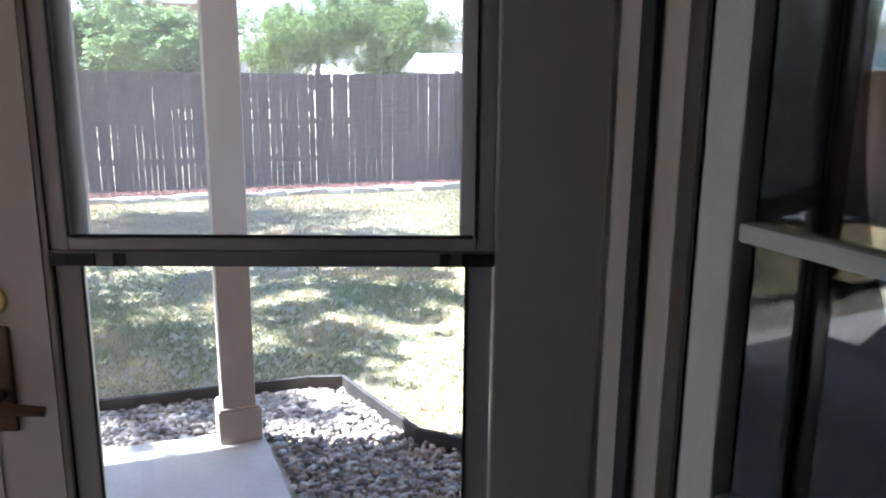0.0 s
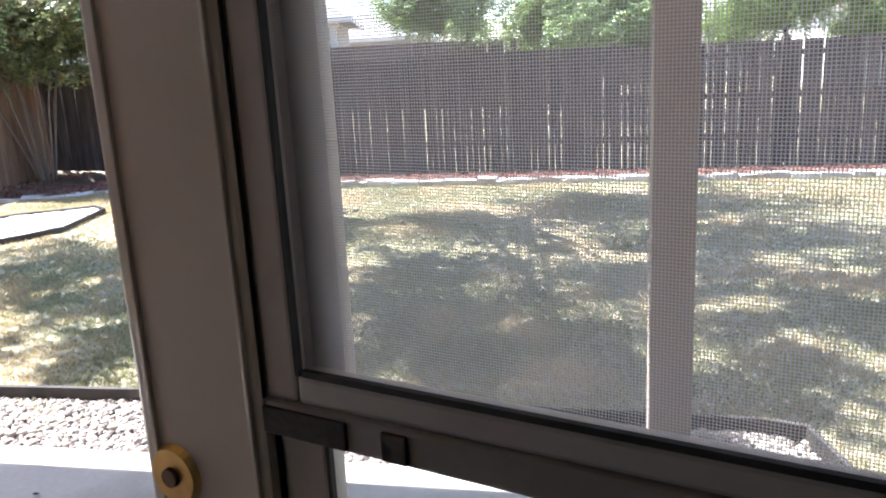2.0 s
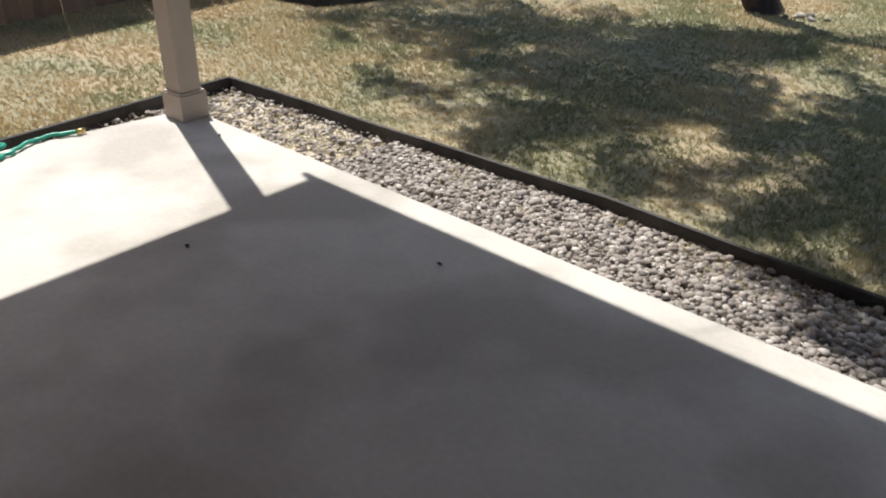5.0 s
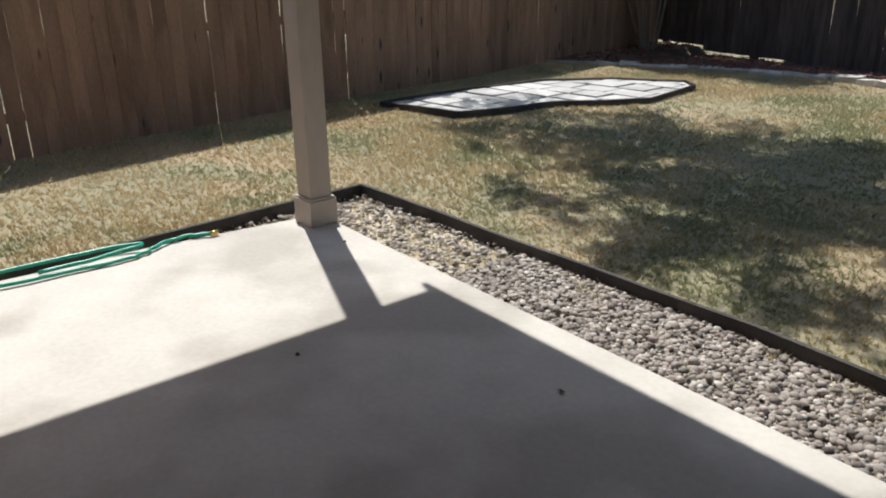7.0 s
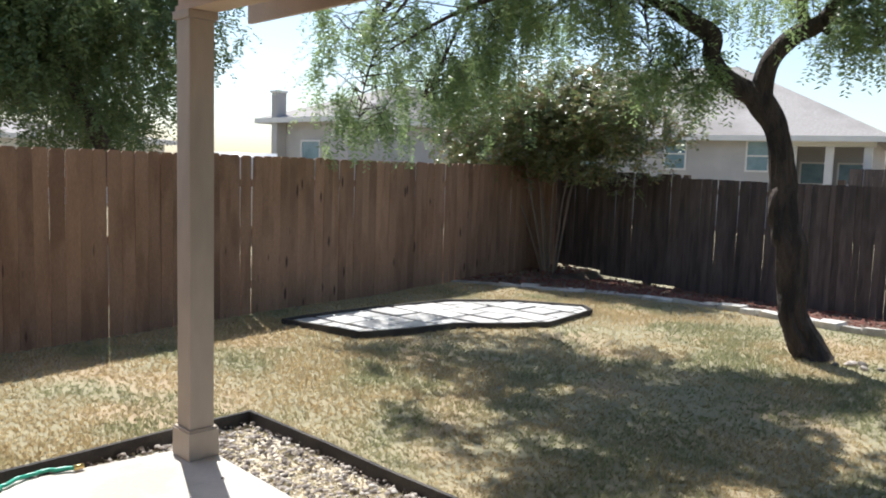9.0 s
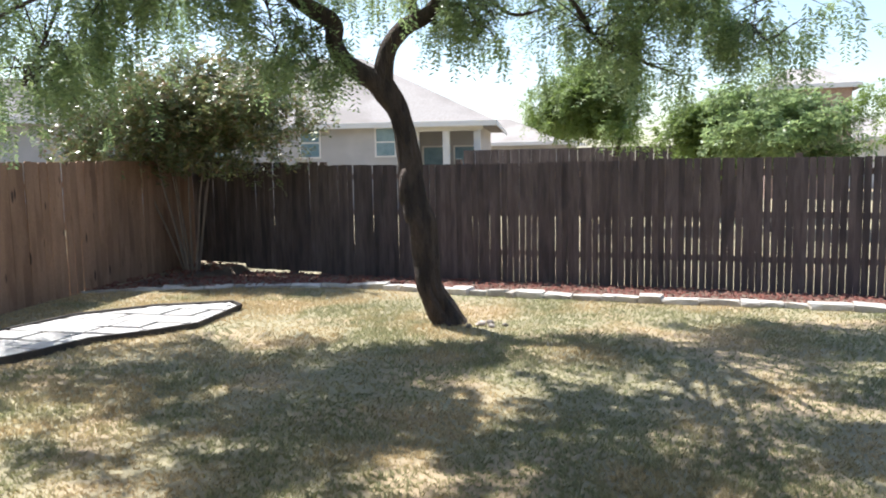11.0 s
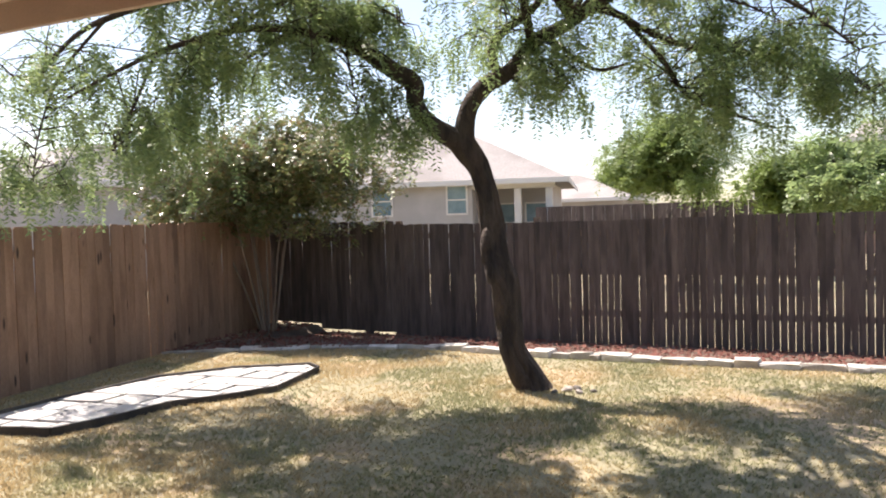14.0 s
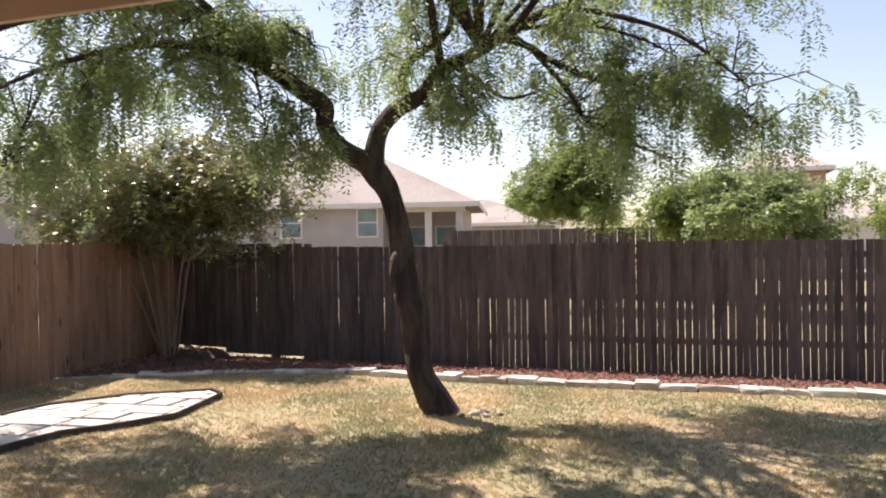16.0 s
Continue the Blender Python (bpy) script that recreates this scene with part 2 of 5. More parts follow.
BRICKWALL = mat("brick_wall", (0.33, 0.22, 0.17), (0.40, 0.28, 0.22), 12, 0.9, 0.5, (0.30, 0.19, 0.15), 0.5)
TRIM = mat("house_trim", (0.68, 0.65, 0.61), (0.72, 0.69, 0.65), 3, 0.6, 0.1, grain=0.08)
PLASTER = mat("interior_plaster", (0.62, 0.56, 0.49), (0.66, 0.60, 0.53), 4, 0.85, 0.2, grain=0.08)
CEIL = mat("ceiling_paint", (0.65, 0.63, 0.60), (0.68, 0.66, 0.63), 4, 0.9, 0.2, grain=0.08)
TILE = mat("floor_tile", (0.40, 0.33, 0.26), (0.46, 0.38, 0.30), 5, 0.4, 0.1)
HOSE = mat("hose_vinyl", (0.02, 0.30, 0.19), (0.03, 0.36, 0.24), 8, 0.35, 0.05)
METAL = mat("galvanised", (0.55, 0.57, 0.58), (0.62, 0.64, 0.65), 6, 0.4, 0.1, metal=0.9)
WINDOW = mat("far_window", (0.16, 0.24, 0.27), (0.22, 0.31, 0.34), 3, 0.08, 0.0)
DEBRIS = mat("dry_leaf", (0.05, 0.035, 0.02), (0.09, 0.06, 0.03), 30, 0.9, 0.3)
SCREEN, GLASS = screen_mat(), glass_mat("window_glass")


# ---- building helpers ----
def obj(name, bm, material, parent=None, label="", smooth=False):
    me = bpy.data.meshes.new(name)
    bm.to_mesh(me)
    bm.free()
    me.materials.append(material)
    if smooth:
        me.polygons.foreach_set("use_smooth", [True] * len(me.polygons))
    ob = new(name, me)
    if parent:
        ob.parent = parent
    if label:
        ob["label"] = label
    return ob


part = obj


def raw(name, verts, faces, material, parent=None, smooth=False):
    me = bpy.data.meshes.new(name)
    me.from_pydata(verts, [], faces)
    me.materials.append(material)
    if smooth:
        me.polygons.foreach_set("use_smooth", [True] * len(me.polygons))
    ob = new(name, me)
    if parent:
        ob.parent = parent
    return ob


def empty(name, m=None):
    ob = new(name)
    if m is not None:
        ob.matrix_world = m
    return ob


def box(lo, hi, bevel=0.0, bm=None):
    """A box between two corners, with rounded edges if asked."""
    own = bmesh.new()
    bmesh.ops.create_cube(own, size=1.0)
    for v in own.verts:
        v.co = Vector([(lo[i] + hi[i]) / 2 + v.co[i] * (hi[i] - lo[i]) for i in range(3)])
    if bevel:
        bmesh.ops.bevel(own, geom=own.edges[:], offset=bevel, segments=2, affect="EDGES", profile=0.6)
    if bm is None:
        return own
    tmp = bpy.data.meshes.new("t")
    own.to_mesh(tmp)
    own.free()
    bm.from_mesh(tmp)
    bpy.data.meshes.remove(tmp)
    return bm


def tube(bm, pts, radii, seg=8, bumpy=0.0, cap=True, furrow=0.0):
    """A tapered tube along pts."""
    rings = []
    n = len(pts)
    pts = [Vector(p) for p in pts]
    side = Vector((1, 0.2, 0.1)).normalized()
    for i, p in enumerate(pts):
        d = (pts[min(i + 1, n - 1)] - pts[max(i - 1, 0)]).normalized()
        side = (side - d * side.dot(d))
        side = side.normalized() if side.length > 1e-4 else d.orthogonal().normalized()
        up = d.cross(side)
        ring = []
        for k in range(seg):
            a = 2 * math.pi * k / seg
            r = radii[i] * (1 + bumpy * noise.noise(Vector((p.x * 5 + math.cos(a) * 1.3, p.y * 5 + math.sin(a) * 1.3, p.z * 2.2)))
                             + furrow * noise.noise(Vector((math.cos(a) * 4.2, math.sin(a) * 4.2, p.z * 3.1 + p.x * 3))))
            ring.append(bm.verts.new(p + (side * math.cos(a) + up * math.sin(a)) * r))
        rings.append(ring)
    for a, b in zip(rings, rings[1:]):
        for k in range(seg):
            bm.faces.new((a[k], a[(k + 1) % seg], b[(k + 1) % seg], b[k]))
    if cap:
        bm.faces.new(rings[-1])
        bm.faces.new(rings[0][::-1])
    return bm


def smooth_path(pts, radii, steps=5):
    """Catmull-Rom through pts."""
    P = [Vector(p) for p in pts]
    out, rad = [], []
    for i in range(len(P) - 1):
        p0, p1, p2, p3 = P[max(i - 1, 0)], P[i], P[i + 1], P[min(i + 2, len(P) - 1)]
        for s in range(steps):
            u = s / steps
            out.append(0.5 * (2 * p1 + (p2 - p0) * u + (2 * p0 - 5 * p1 + 4 * p2 - p3) * u * u + (3 * p1 - p0 - 3 * p2 + p3) * u ** 3))
            rad.append(radii[i] * (1 - u) + radii[i + 1] * u)
    return out + [P[-1]], rad + [radii[-1]]


def lump(bm, c, size, rng, level=1):
    """A rounded uneven stone."""
    r = bmesh.ops.create_icosphere(bm, subdivisions=level, radius=1.0)
    rot = Euler((rng.uniform(-0.4, 0.4), rng.uniform(-0.4, 0.4), rng.uniform(0, 6.3))).to_matrix()
    for v in r["verts"]:
        j = 1 + rng.uniform(-0.14, 0.14)
        v.co = Vector(c) + rot @ Vector((v.co.x * size[0] * j, v.co.y * size[1] * j, v.co.z * size[2] * j))


def prism(poly, z0, z1, bevel=0.0):
    """An upright prism on a ground polygon."""
    bm = bmesh.new()
    f = bm.faces.new([bm.verts.new((x, y, z0)) for x, y in poly])
    g = bmesh.ops.extrude_face_region(bm, geom=[f])
    for v in g["geom"]:
        if isinstance(v, bmesh.types.BMVert):
            v.co.z = z1
    bmesh.ops.recalc_face_normals(bm, faces=bm.faces[:])
    if bevel:
        top = [e for e in bm.edges if all(v.co.z > z1 - 1e-6 for v in e.verts)]
        bmesh.ops.bevel(bm, geom=top, offset=bevel, segments=2, affect="EDGES", profile=0.5)
    return bm


def inside(x, y, poly):
    hit, j = False, len(poly) - 1
    for i in range(len(poly)):
        (xi, yi), (xj, yj) = poly[i], poly[j]
        if (yi > y) != (yj > y) and x < (xj - xi) * (y - yi) / (yj - yi) + xi:
            hit = not hit
        j = i
    return hit


def structure(ob, label, category):
    return tagged(ob, label, category, kind="structure")

# ---- the lie of the land ----
GZ = -0.10
WALL_Y = -2.641
CORNER = (-4.92, 9.88)


def back_y(x):
    return 9.666 - 0.044 * x


def left_x(y):
    return -3.62 - 0.132 * y


EDGE = [(-0.42, -2.62), (-0.50, -0.85), (-0.58, 0.745), (2.40, 0.79), (5.19, 0.63), (5.38, 0.58), (5.54, -0.20), (5.78, -0.45), (6.03, -0.67), (6.60, -1.25), (6.9, -2.62)]
BORDER = [(-4.52, 6.72), (-3.55, 7.26), (-2.50, 7.72), (-1.05, 8.10), (-0.20, 8.02), (1.46, 7.86), (2.70, 7.85), (4.35, 7.85), (7.0, 7.76), (11.6, 7.6), (16.0, 7.4)]
PAVED = [(-3.28, 2.80), (-2.24, 3.04), (-2.06, 3.60), (-1.98, 4.20), (-1.62, 4.62), (-1.38, 5.10), (-1.56, 6.20), (-1.80, 6.38), (-2.60, 5.92), (-3.12, 5.20), (-3.30, 4.0)]
SLAB = [(-0.42, -2.62), (-0.34, -0.8), (-0.215, 0.185), (4.84, 0.095), (4.90, -2.62)]
BED = EDGE
MULCHED = BORDER + [(16.0, back_y(16.0)), CORNER, (left_x(6.72), 6.72)]


def lay_of_land(x, y):
    """Gentle unevenness of the ground."""
    d = max(0.0, min(1.0, (y - 0.8) / 1.5))
    f = max(0.0, min(1.0, (y - 7.9) / 1.6)) if x > -3.9 else 0.0
    return GZ - 0.115 * f * f * (3 - 2 * f) + 0.03 * d * noise.noise(Vector((x * 0.5, y * 0.5, 3.1)))


def make_ground():
    verts, faces = [], []
    xs = list(np.linspace(-6, 17, 116))
    ys = list(np.linspace(-3.2, 10.2, 68))
    xs = [-3000.0, -300.0, -60.0, -20.0, -9.0] + [float(v) for v in xs] + [24.0, 60.0, 300.0, 3000.0]
    ys = [-3000.0, -300.0, -40.0, -10.0] + [float(v) for v in ys] + [14.0, 20.0, 60.0, 300.0, 3000.0]
    for y in ys:
        for x in xs:
            verts.append((x, y, lay_of_land(x, y) if -6 <= x <= 17 and -3.2 <= y <= 10.2 else GZ))
    n = len(xs)
    for j in range(len(ys) - 1):
        for i in range(n - 1):
            faces.append((j * n + i, j * n + i + 1, (j + 1) * n + i + 1, (j + 1) * n + i))
    g = raw("ground", verts, faces, LAWN, smooth=True)
    structure(g, "dry patchy lawn ground reaching to the horizon", "ground")


make_ground()
bed = obj("gravel_bed_ground", prism(BED, GZ - 0.05, GZ + 0.008), DIRT)
structure(bed, "bare brown soil under the pebbles beside the patio", "ground")


def bed_soil():
    """Soil of the planting bed, laid from the stone border to the fence."""
    verts, faces = [], []
    xs = [float(v) for v in np.linspace(-4.45, 16.0, 120)]
    for x in xs:
        k = max(i for i in range(len(BORDER) - 1) if BORDER[i][0] <= x + 1e-6)
        (xa, ya), (xb, yb) = BORDER[k], BORDER[k + 1]
        y0 = ya + (yb - ya) * (x - xa) / (xb - xa)
        for j in range(9):
            y = y0 + (back_y(x) - y0) * j / 8
            verts.append((x, y, lay_of_land(x, y) + 0.016))
    for i in range(len(xs) - 1):
        for j in range(8):
            a = i * 9 + j
            faces.append((a, a + 9, a + 10, a + 1))
    structure(raw("mulch_bed_ground", verts, faces, SOIL, smooth=True), "soil of the planting bed along the fences", "ground")


bed_soil()
slab = obj("pavement_patio_slab", prism(SLAB, -0.12, 0.0, 0.008), CONCRETE)
structure(slab, "pale broom-finished concrete patio slab", "pavement")


# ---- the house: wall, opening, roof, room ----
def wall_piece(name, lo, hi, material, label):
    return structure(obj(name, box(lo, hi), material), label, "wall")


DX0, DX1, DTOP = 4.062, 4.943, 2.10
wall_piece("wall_north_a", (-0.9, -2.76, -0.15), (DX0 - 0.045, WALL_Y, 2.80), BRICKWALL, "brick outer wall of the house beside the door")
wall_piece("wall_north_b", (DX1 + 0.045, -2.76, -0.15), (10.0, WALL_Y, 2.80), BRICKWALL, "brick outer wall of the house past the door")
wall_piece("wall_north_c", (DX0 - 0.045, -2.76, DTOP + 0.045), (DX1 + 0.045, WALL_Y, 2.80), BRICKWALL, "brick wall above the back door")
wall_piece("wall_room_west", (1.3, -7.2, 0.0), (1.4, -2.778, 2.5), PLASTER, "beige plaster wall of the dim room")
wall_piece("wall_room_east", (6.4, -7.2, 0.0), (6.5, -2.778, 2.5), PLASTER, "beige plaster wall of the dim room")
wall_piece("wall_room_south", (1.3, -7.3, 0.0), (6.5, -7.2, 2.5), PLASTER, "beige plaster wall at the back of the room")
wall_piece("wall_lining_a", (1.4, -2.778, 0.05), (DX0 - 0.045, -2.762, 2.5), PLASTER, "beige plaster lining of the outer wall")
wall_piece("wall_lining_b", (DX1 + 0.045, -2.778, 0.05), (6.4, -2.762, 2.5), PLASTER, "beige plaster lining of the outer wall")
structure(obj("floor_room", box((1.3, -7.2, -0.1), (6.5, -2.642, 0.05)), TILE), "brown tiled floor of the dim room", "floor")
structure(obj("ceiling_room", box((1.3, -7.3, 2.5), (6.5, -2.762, 2.6)), CEIL), "off-white ceiling of the room", "ceiling")
structure(obj("ceiling_patio", prism([(-0.35, WALL_Y), (10.0, WALL_Y), (10.0, 0.30), (-0.35, 0.535)], 2.75, 2.81), SOFFIT), "tan painted soffit over the patio", "ceiling")


def patio_roof():
    r = empty("patio_roof", pose(0, 0, 2.81))
    structure(r, "shingled lean-to roof over the patio with tan fascia boards", "roof")
    bm = bmesh.new()
    pts = [(-0.36, 0.60, 0.0), (10.1, 0.37, 0.0), (10.1, -7.6, 1.9), (-0.36, -7.6, 1.9)]
    lo = [bm.verts.new(p) for p in pts]
    hi = [bm.verts.new((p[0], p[1], p[2] + 0.09)) for p in pts]
    bm.faces.new(lo[::-1])
    bm.faces.new(hi)
    for i in range(4):
        bm.faces.new((lo[i], lo[(i + 1) % 4], hi[(i + 1) % 4], hi[i]))
    part("shingle_deck", bm, ROOF, r)
    ff = part("front_fascia", box((0.05, -0.014, -0.325), (10.5, 0.014, 0.0), 0.004), SOFFIT, r)
    ff.matrix_basis = pose(-0.36, 0.555, 0, 0, 0, -1.26)
    part("side_fascia", box((-0.372, WALL_Y, -0.06), (-0.352, 0.565, 0.0), 0.003), SOFFIT, r)
    part("gable_panel", box((-0.3, -7.5, 0.0), (-0.26, WALL_Y - 0.01, 1.85)), SIDING, r)


patio_roof()


def beam(name, lo, hi, axis, label):
    b = empty(name, Matrix.Translation(lo))
    tagged(b, label, "beam", kind="structure")
    s = [hi[i] - lo[i] for i in range(3)]
    part("core", box((0, 0, 0.03), (s[0], s[1], s[2])), SOFFIT, b)
    part("bottom_trim", box((-0.012, -0.012, 0), (s[0] + 0.012, s[1] + 0.012, 0.028), 0.004), SOFFIT, b)
    if axis == "x":
        part("face_board", box((0, -0.014, 0.075), (s[0], -0.001, 0.176), 0.003), SOFFIT, b)
        part("face_board", box((0, -0.014, 0.186), (s[0], -0.001, s[2] - 0.01), 0.003), SOFFIT, b)
    else:
        part("face_board", box((s[0] + 0.001, 0, 0.075), (s[0] + 0.014, s[1], s[2] - 0.01), 0.003), SOFFIT, b)


beam("trim_front_beam", (-0.17, 0.03, 2.46), (10.0, 0.165, 2.748), "x", "tan painted wooden beam over the patio's open front")


def patio_post(x0, group):
    p = empty("patio_post", pose(x0, 0, 0))
    tagged(p, "tan painted square wooden post with a boxed base", "post", group)
    part("shaft", box((0.023, 0.02, 0.16), (0.172, 0.165, 2.415), 0.006), TAN, p)
    part("plinth", box((0, 0, 0), (0.196, 0.185, 0.158), 0.006), TAN, p)
    part("plinth_cap", box((0.008, 0.006, 0.158), (0.188, 0.179, 0.170), 0.004), TAN, p)
    part("capital", box((0.006, 0.005, 2.415), (0.19, 0.18, 2.459), 0.005), TAN, p)
    return p


post_one = patio_post(-0.196, "posts of the patio roof")
copy_thing(post_one, pose(4.634, -0.045, 0))


# ---- the doorway and its two doors ----
def door_frame():
    f = empty("trim_door_frame", pose(0, 0, 0))
    structure(f, "painted wooden door frame with dark weatherstrip", "door frame")
    part("jamb", box((DX0 - 0.043, -2.778, 0.05), (DX0 - 0.002, WALL_Y + 0.02, DTOP), 0.003), DOOR_PAINT, f)
    part("jamb", box((DX1 + 0.002, -2.778, 0.05), (DX1 + 0.043, WALL_Y + 0.02, DTOP), 0.003), DOOR_PAINT, f)
    part("head", box((DX0 - 0.043, -2.778, DTOP + 0.001), (DX1 + 0.043, WALL_Y + 0.02, DTOP + 0.043), 0.003), DOOR_PAINT, f)
    part("weatherstrip", box((DX1 - 0.010, -2.73, 0.06), (DX1 + 0.001, -2.70, DTOP - 0.004), 0.003), BLACK, f)
    part("weatherstrip", box((DX0 - 0.001, -2.73, 0.06), (DX0 + 0.010, -2.70, DTOP - 0.004), 0.003), BLACK, f)
    part("casing", box((DX1 + 0.044, WALL_Y + 0.001, 0.0), (DX1 + 0.115, WALL_Y + 0.03, DTOP + 0.11), 0.006), DOOR_PAINT, f)
    part("casing", box((DX0 - 0.115, WALL_Y + 0.001, 0.0), (DX0 - 0.044, WALL_Y + 0.03, DTOP + 0.11), 0.006), DOOR_PAINT, f)
    part("casing", box((DX0 - 0.043, WALL_Y + 0.001, DTOP + 0.044), (DX1 + 0.043, WALL_Y + 0.03, DTOP + 0.11), 0.006), DOOR_PAINT, f)
    part("inner_casing", box((DX1 + 0.044, -2.796, 0.05), (DX1 + 0.11, -2.7782, DTOP + 0.1), 0.005), DOOR_PAINT, f)
    part("inner_casing", box((DX0 - 0.11, -2.796, 0.05), (DX0 - 0.044, -2.7782, DTOP + 0.1), 0.005), DOOR_PAINT, f)
    part("threshold", box((DX0, -2.75, 0.05), (DX1, WALL_Y + 0.03, 0.075), 0.005), METAL, f, "worn aluminium threshold")


door_frame()


def storm_door():
    """Leaf in its own axes: hinge at the origin, leaf along -x, outer face towards +y."""
    W, T, H, ZS = 0.861, 0.034, 2.00, 1.49
    d = empty("door_storm", pose(4.938, -2.641, 0.085, 0, 0, -20.0))
    structure(d, "beige storm door with fly screen and mid rail, standing ajar", "door")
    zs = ZS - 0.085
    gx0, gx1 = -0.724, -0.174
    part("lock_stile", box((-W, 0, 0), (gx0 - 0.0245, T, H), 0.004), DOOR_PAINT, d)
    part("hinge_stile", box((gx1 + 0.0245, 0, 0), (-0.002, T, H), 0.004), DOOR_PAINT, d)
    part("top_rail", box((gx0 - 0.026, 0, H - 0.12), (gx1 + 0.026, T, H), 0.004), DOOR_PAINT, d)
    part("kick_panel", box((gx0 - 0.026, 0.004, 0), (gx1 + 0.026, T - 0.004, 0.34), 0.004), DOOR_PAINT, d)
    part("edge_seal", box((-W - 0.004, 0.008, 0.01), (-W - 0.0005, T - 0.008, H - 0.01)), DOOR_PAINT, d)
    # scored lines down the lock stile
    part("stile_bead", box((-W + 0.012, -0.003, 0.01), (-W + 0.016, 0.002, H - 0.01), 0.001), DOOR_PAINT, d)
    part("stile_bead", box((gx0 - 0.036, -0.003, 0.01), (gx0 - 0.033, 0.002, H - 0.01), 0.001), DOOR_PAINT, d)

    def sash(name, z0, z1, w, low, top, inset, pane_mat, y0, pane_name):
        a, b = gx0 + inset, gx1 - inset
        s = part(name, box((gx0 - w, y0, z0), (a, y0 + 0.018, z1), 0.003), SASH, d)
        part("side_bar", box((b, y0, z0), (gx1 + w, y0 + 0.018, z1), 0.003), SASH, s)
        part("bottom_bar", box((a + 0.0005, y0, z0), (b - 0.0005, y0 + 0.018, z0 + low), 0.003), SASH, s)
        if top:
            part("top_bar", box((a + 0.0005, y0, z1 - top), (b - 0.0005, y0 + 0.018, z1), 0.003), SASH, s)
        for p, q in (((a, z0 + low), (a + 0.003, z1 - top)), ((b - 0.003, z0 + low), (b, z1 - top)), ((a + .005, z0 + low), (b - .005, z0 + low + 0.004))):
            part("gasket", box((p[0], y0 - 0.001, p[1]), (q[0], y0 + 0.003, q[1])), BLACK, s)
        part("groove", box((gx0 - w - 0.003, y0 - 0.003, z0), (gx0 - w - 0.0005, y0 + 0.004, z1)), BLACK, s)
        bm = bmesh.new()
        bm.faces.new([bm.verts.new(p) for p in ((a, y0 + 0.009, z0), (b, y0 + 0.009, z0), (b, y0 + 0.009, z1), (a, y0 + 0.009, z1))])
        pane = part(pane_name, bm, pane_mat, s)
        pane.visible_shadow = False
        return s
    sash("upper_sash", zs - 0.0245, H - 0.122, 0.024, 0.0175, 0.036, 0.0, SCREEN, 0.004, "screen")
    for x0, x1 in ((gx0 - 0.02, gx0 + 0.022), (gx1 - 0.022, gx1 + 0.02)):
        part("outer_stop", box((x0, 0.0225, zs - 0.022), (x1, T, H - 0.124), 0.003), SASH, d)
    sash("lower_sash", 0.342, zs - 0.0475, 0.023, 0.035, 0.0, 0.012, GLASS, 0.010, "pane")
    rail = part("mid_rail", box((gx0 - 0.025, 0.001, zs - 0.047), (gx1 + 0.025, T - 0.006, zs - 0.025), 0.003), RAIL_SHADED, d, "dark grey slotted rail, its shade put into the colour")
    for x0, x1 in ((gx0 - 0.0245, gx0 + 0.036), (gx0 + 0.060, gx0 + 0.076), (gx1 - 0.05, gx1 - 0.036), (gx1 - 0.02, gx1 + 0.0245)):
        part("slide_clip", box((x0, -0.0015, zs - 0.045), (x1, 0.002, zs - 0.028), 0.001), EDGING, rail)
    # brass lever set on the lock stile
    bm = bmesh.new()
    m = Matrix.Translation((-W + 0.029, -0.002, zs - 0.093)) @ Euler((math.pi / 2, 0, 0)).to_matrix().to_4x4()
    bmesh.ops.create_cone(bm, segments=28, radius1=0.022, radius2=0.019, depth=0.006, cap_ends=True, matrix=m)
    rose = part("rose", bm, BRASS, d, "brass lock rose")
    bm = bmesh.new()
    bmesh.ops.create_cone(bm, segments=20, radius1=0.007, radius2=0.0065, depth=0.004, cap_ends=True, matrix=Matrix.Translation((0, -0.0045, 0)) @ m)
    part("keyway", bm, BRONZE, rose)
    bm = bmesh.new()
    pts, rad = smooth_path([(-W + 0.029, -0.002, zs - 0.23), (-W + 0.029, -0.04, zs - 0.23), (-W + 0.045, -0.05, zs - 0.23), (-W + 0.108, -0.046, zs - 0.236)], [0.010, 0.009, 0.009, 0.007])
    tube(bm, pts, rad, 10)
    part("lever", bm, BRONZE, d, "dark bronze lever handle", True)
    part("escutcheon", box((-W + 0.010, -0.006, zs - 0.285), (-W + 0.048, 0.002, zs - 0.13), 0.004), BRONZE, d, "dark bronze backplate")
    for z in (0.25, 1.05, 1.80):
        bm = bmesh.new()
        bmesh.ops.create_cone(bm, segments=12, radius1=0.006, radius2=0.006, depth=0.09, cap_ends=True, matrix=Matrix.Translation((0.001, T + 0.004, z)))
        part("hinge", bm, METAL, d)


storm_door()


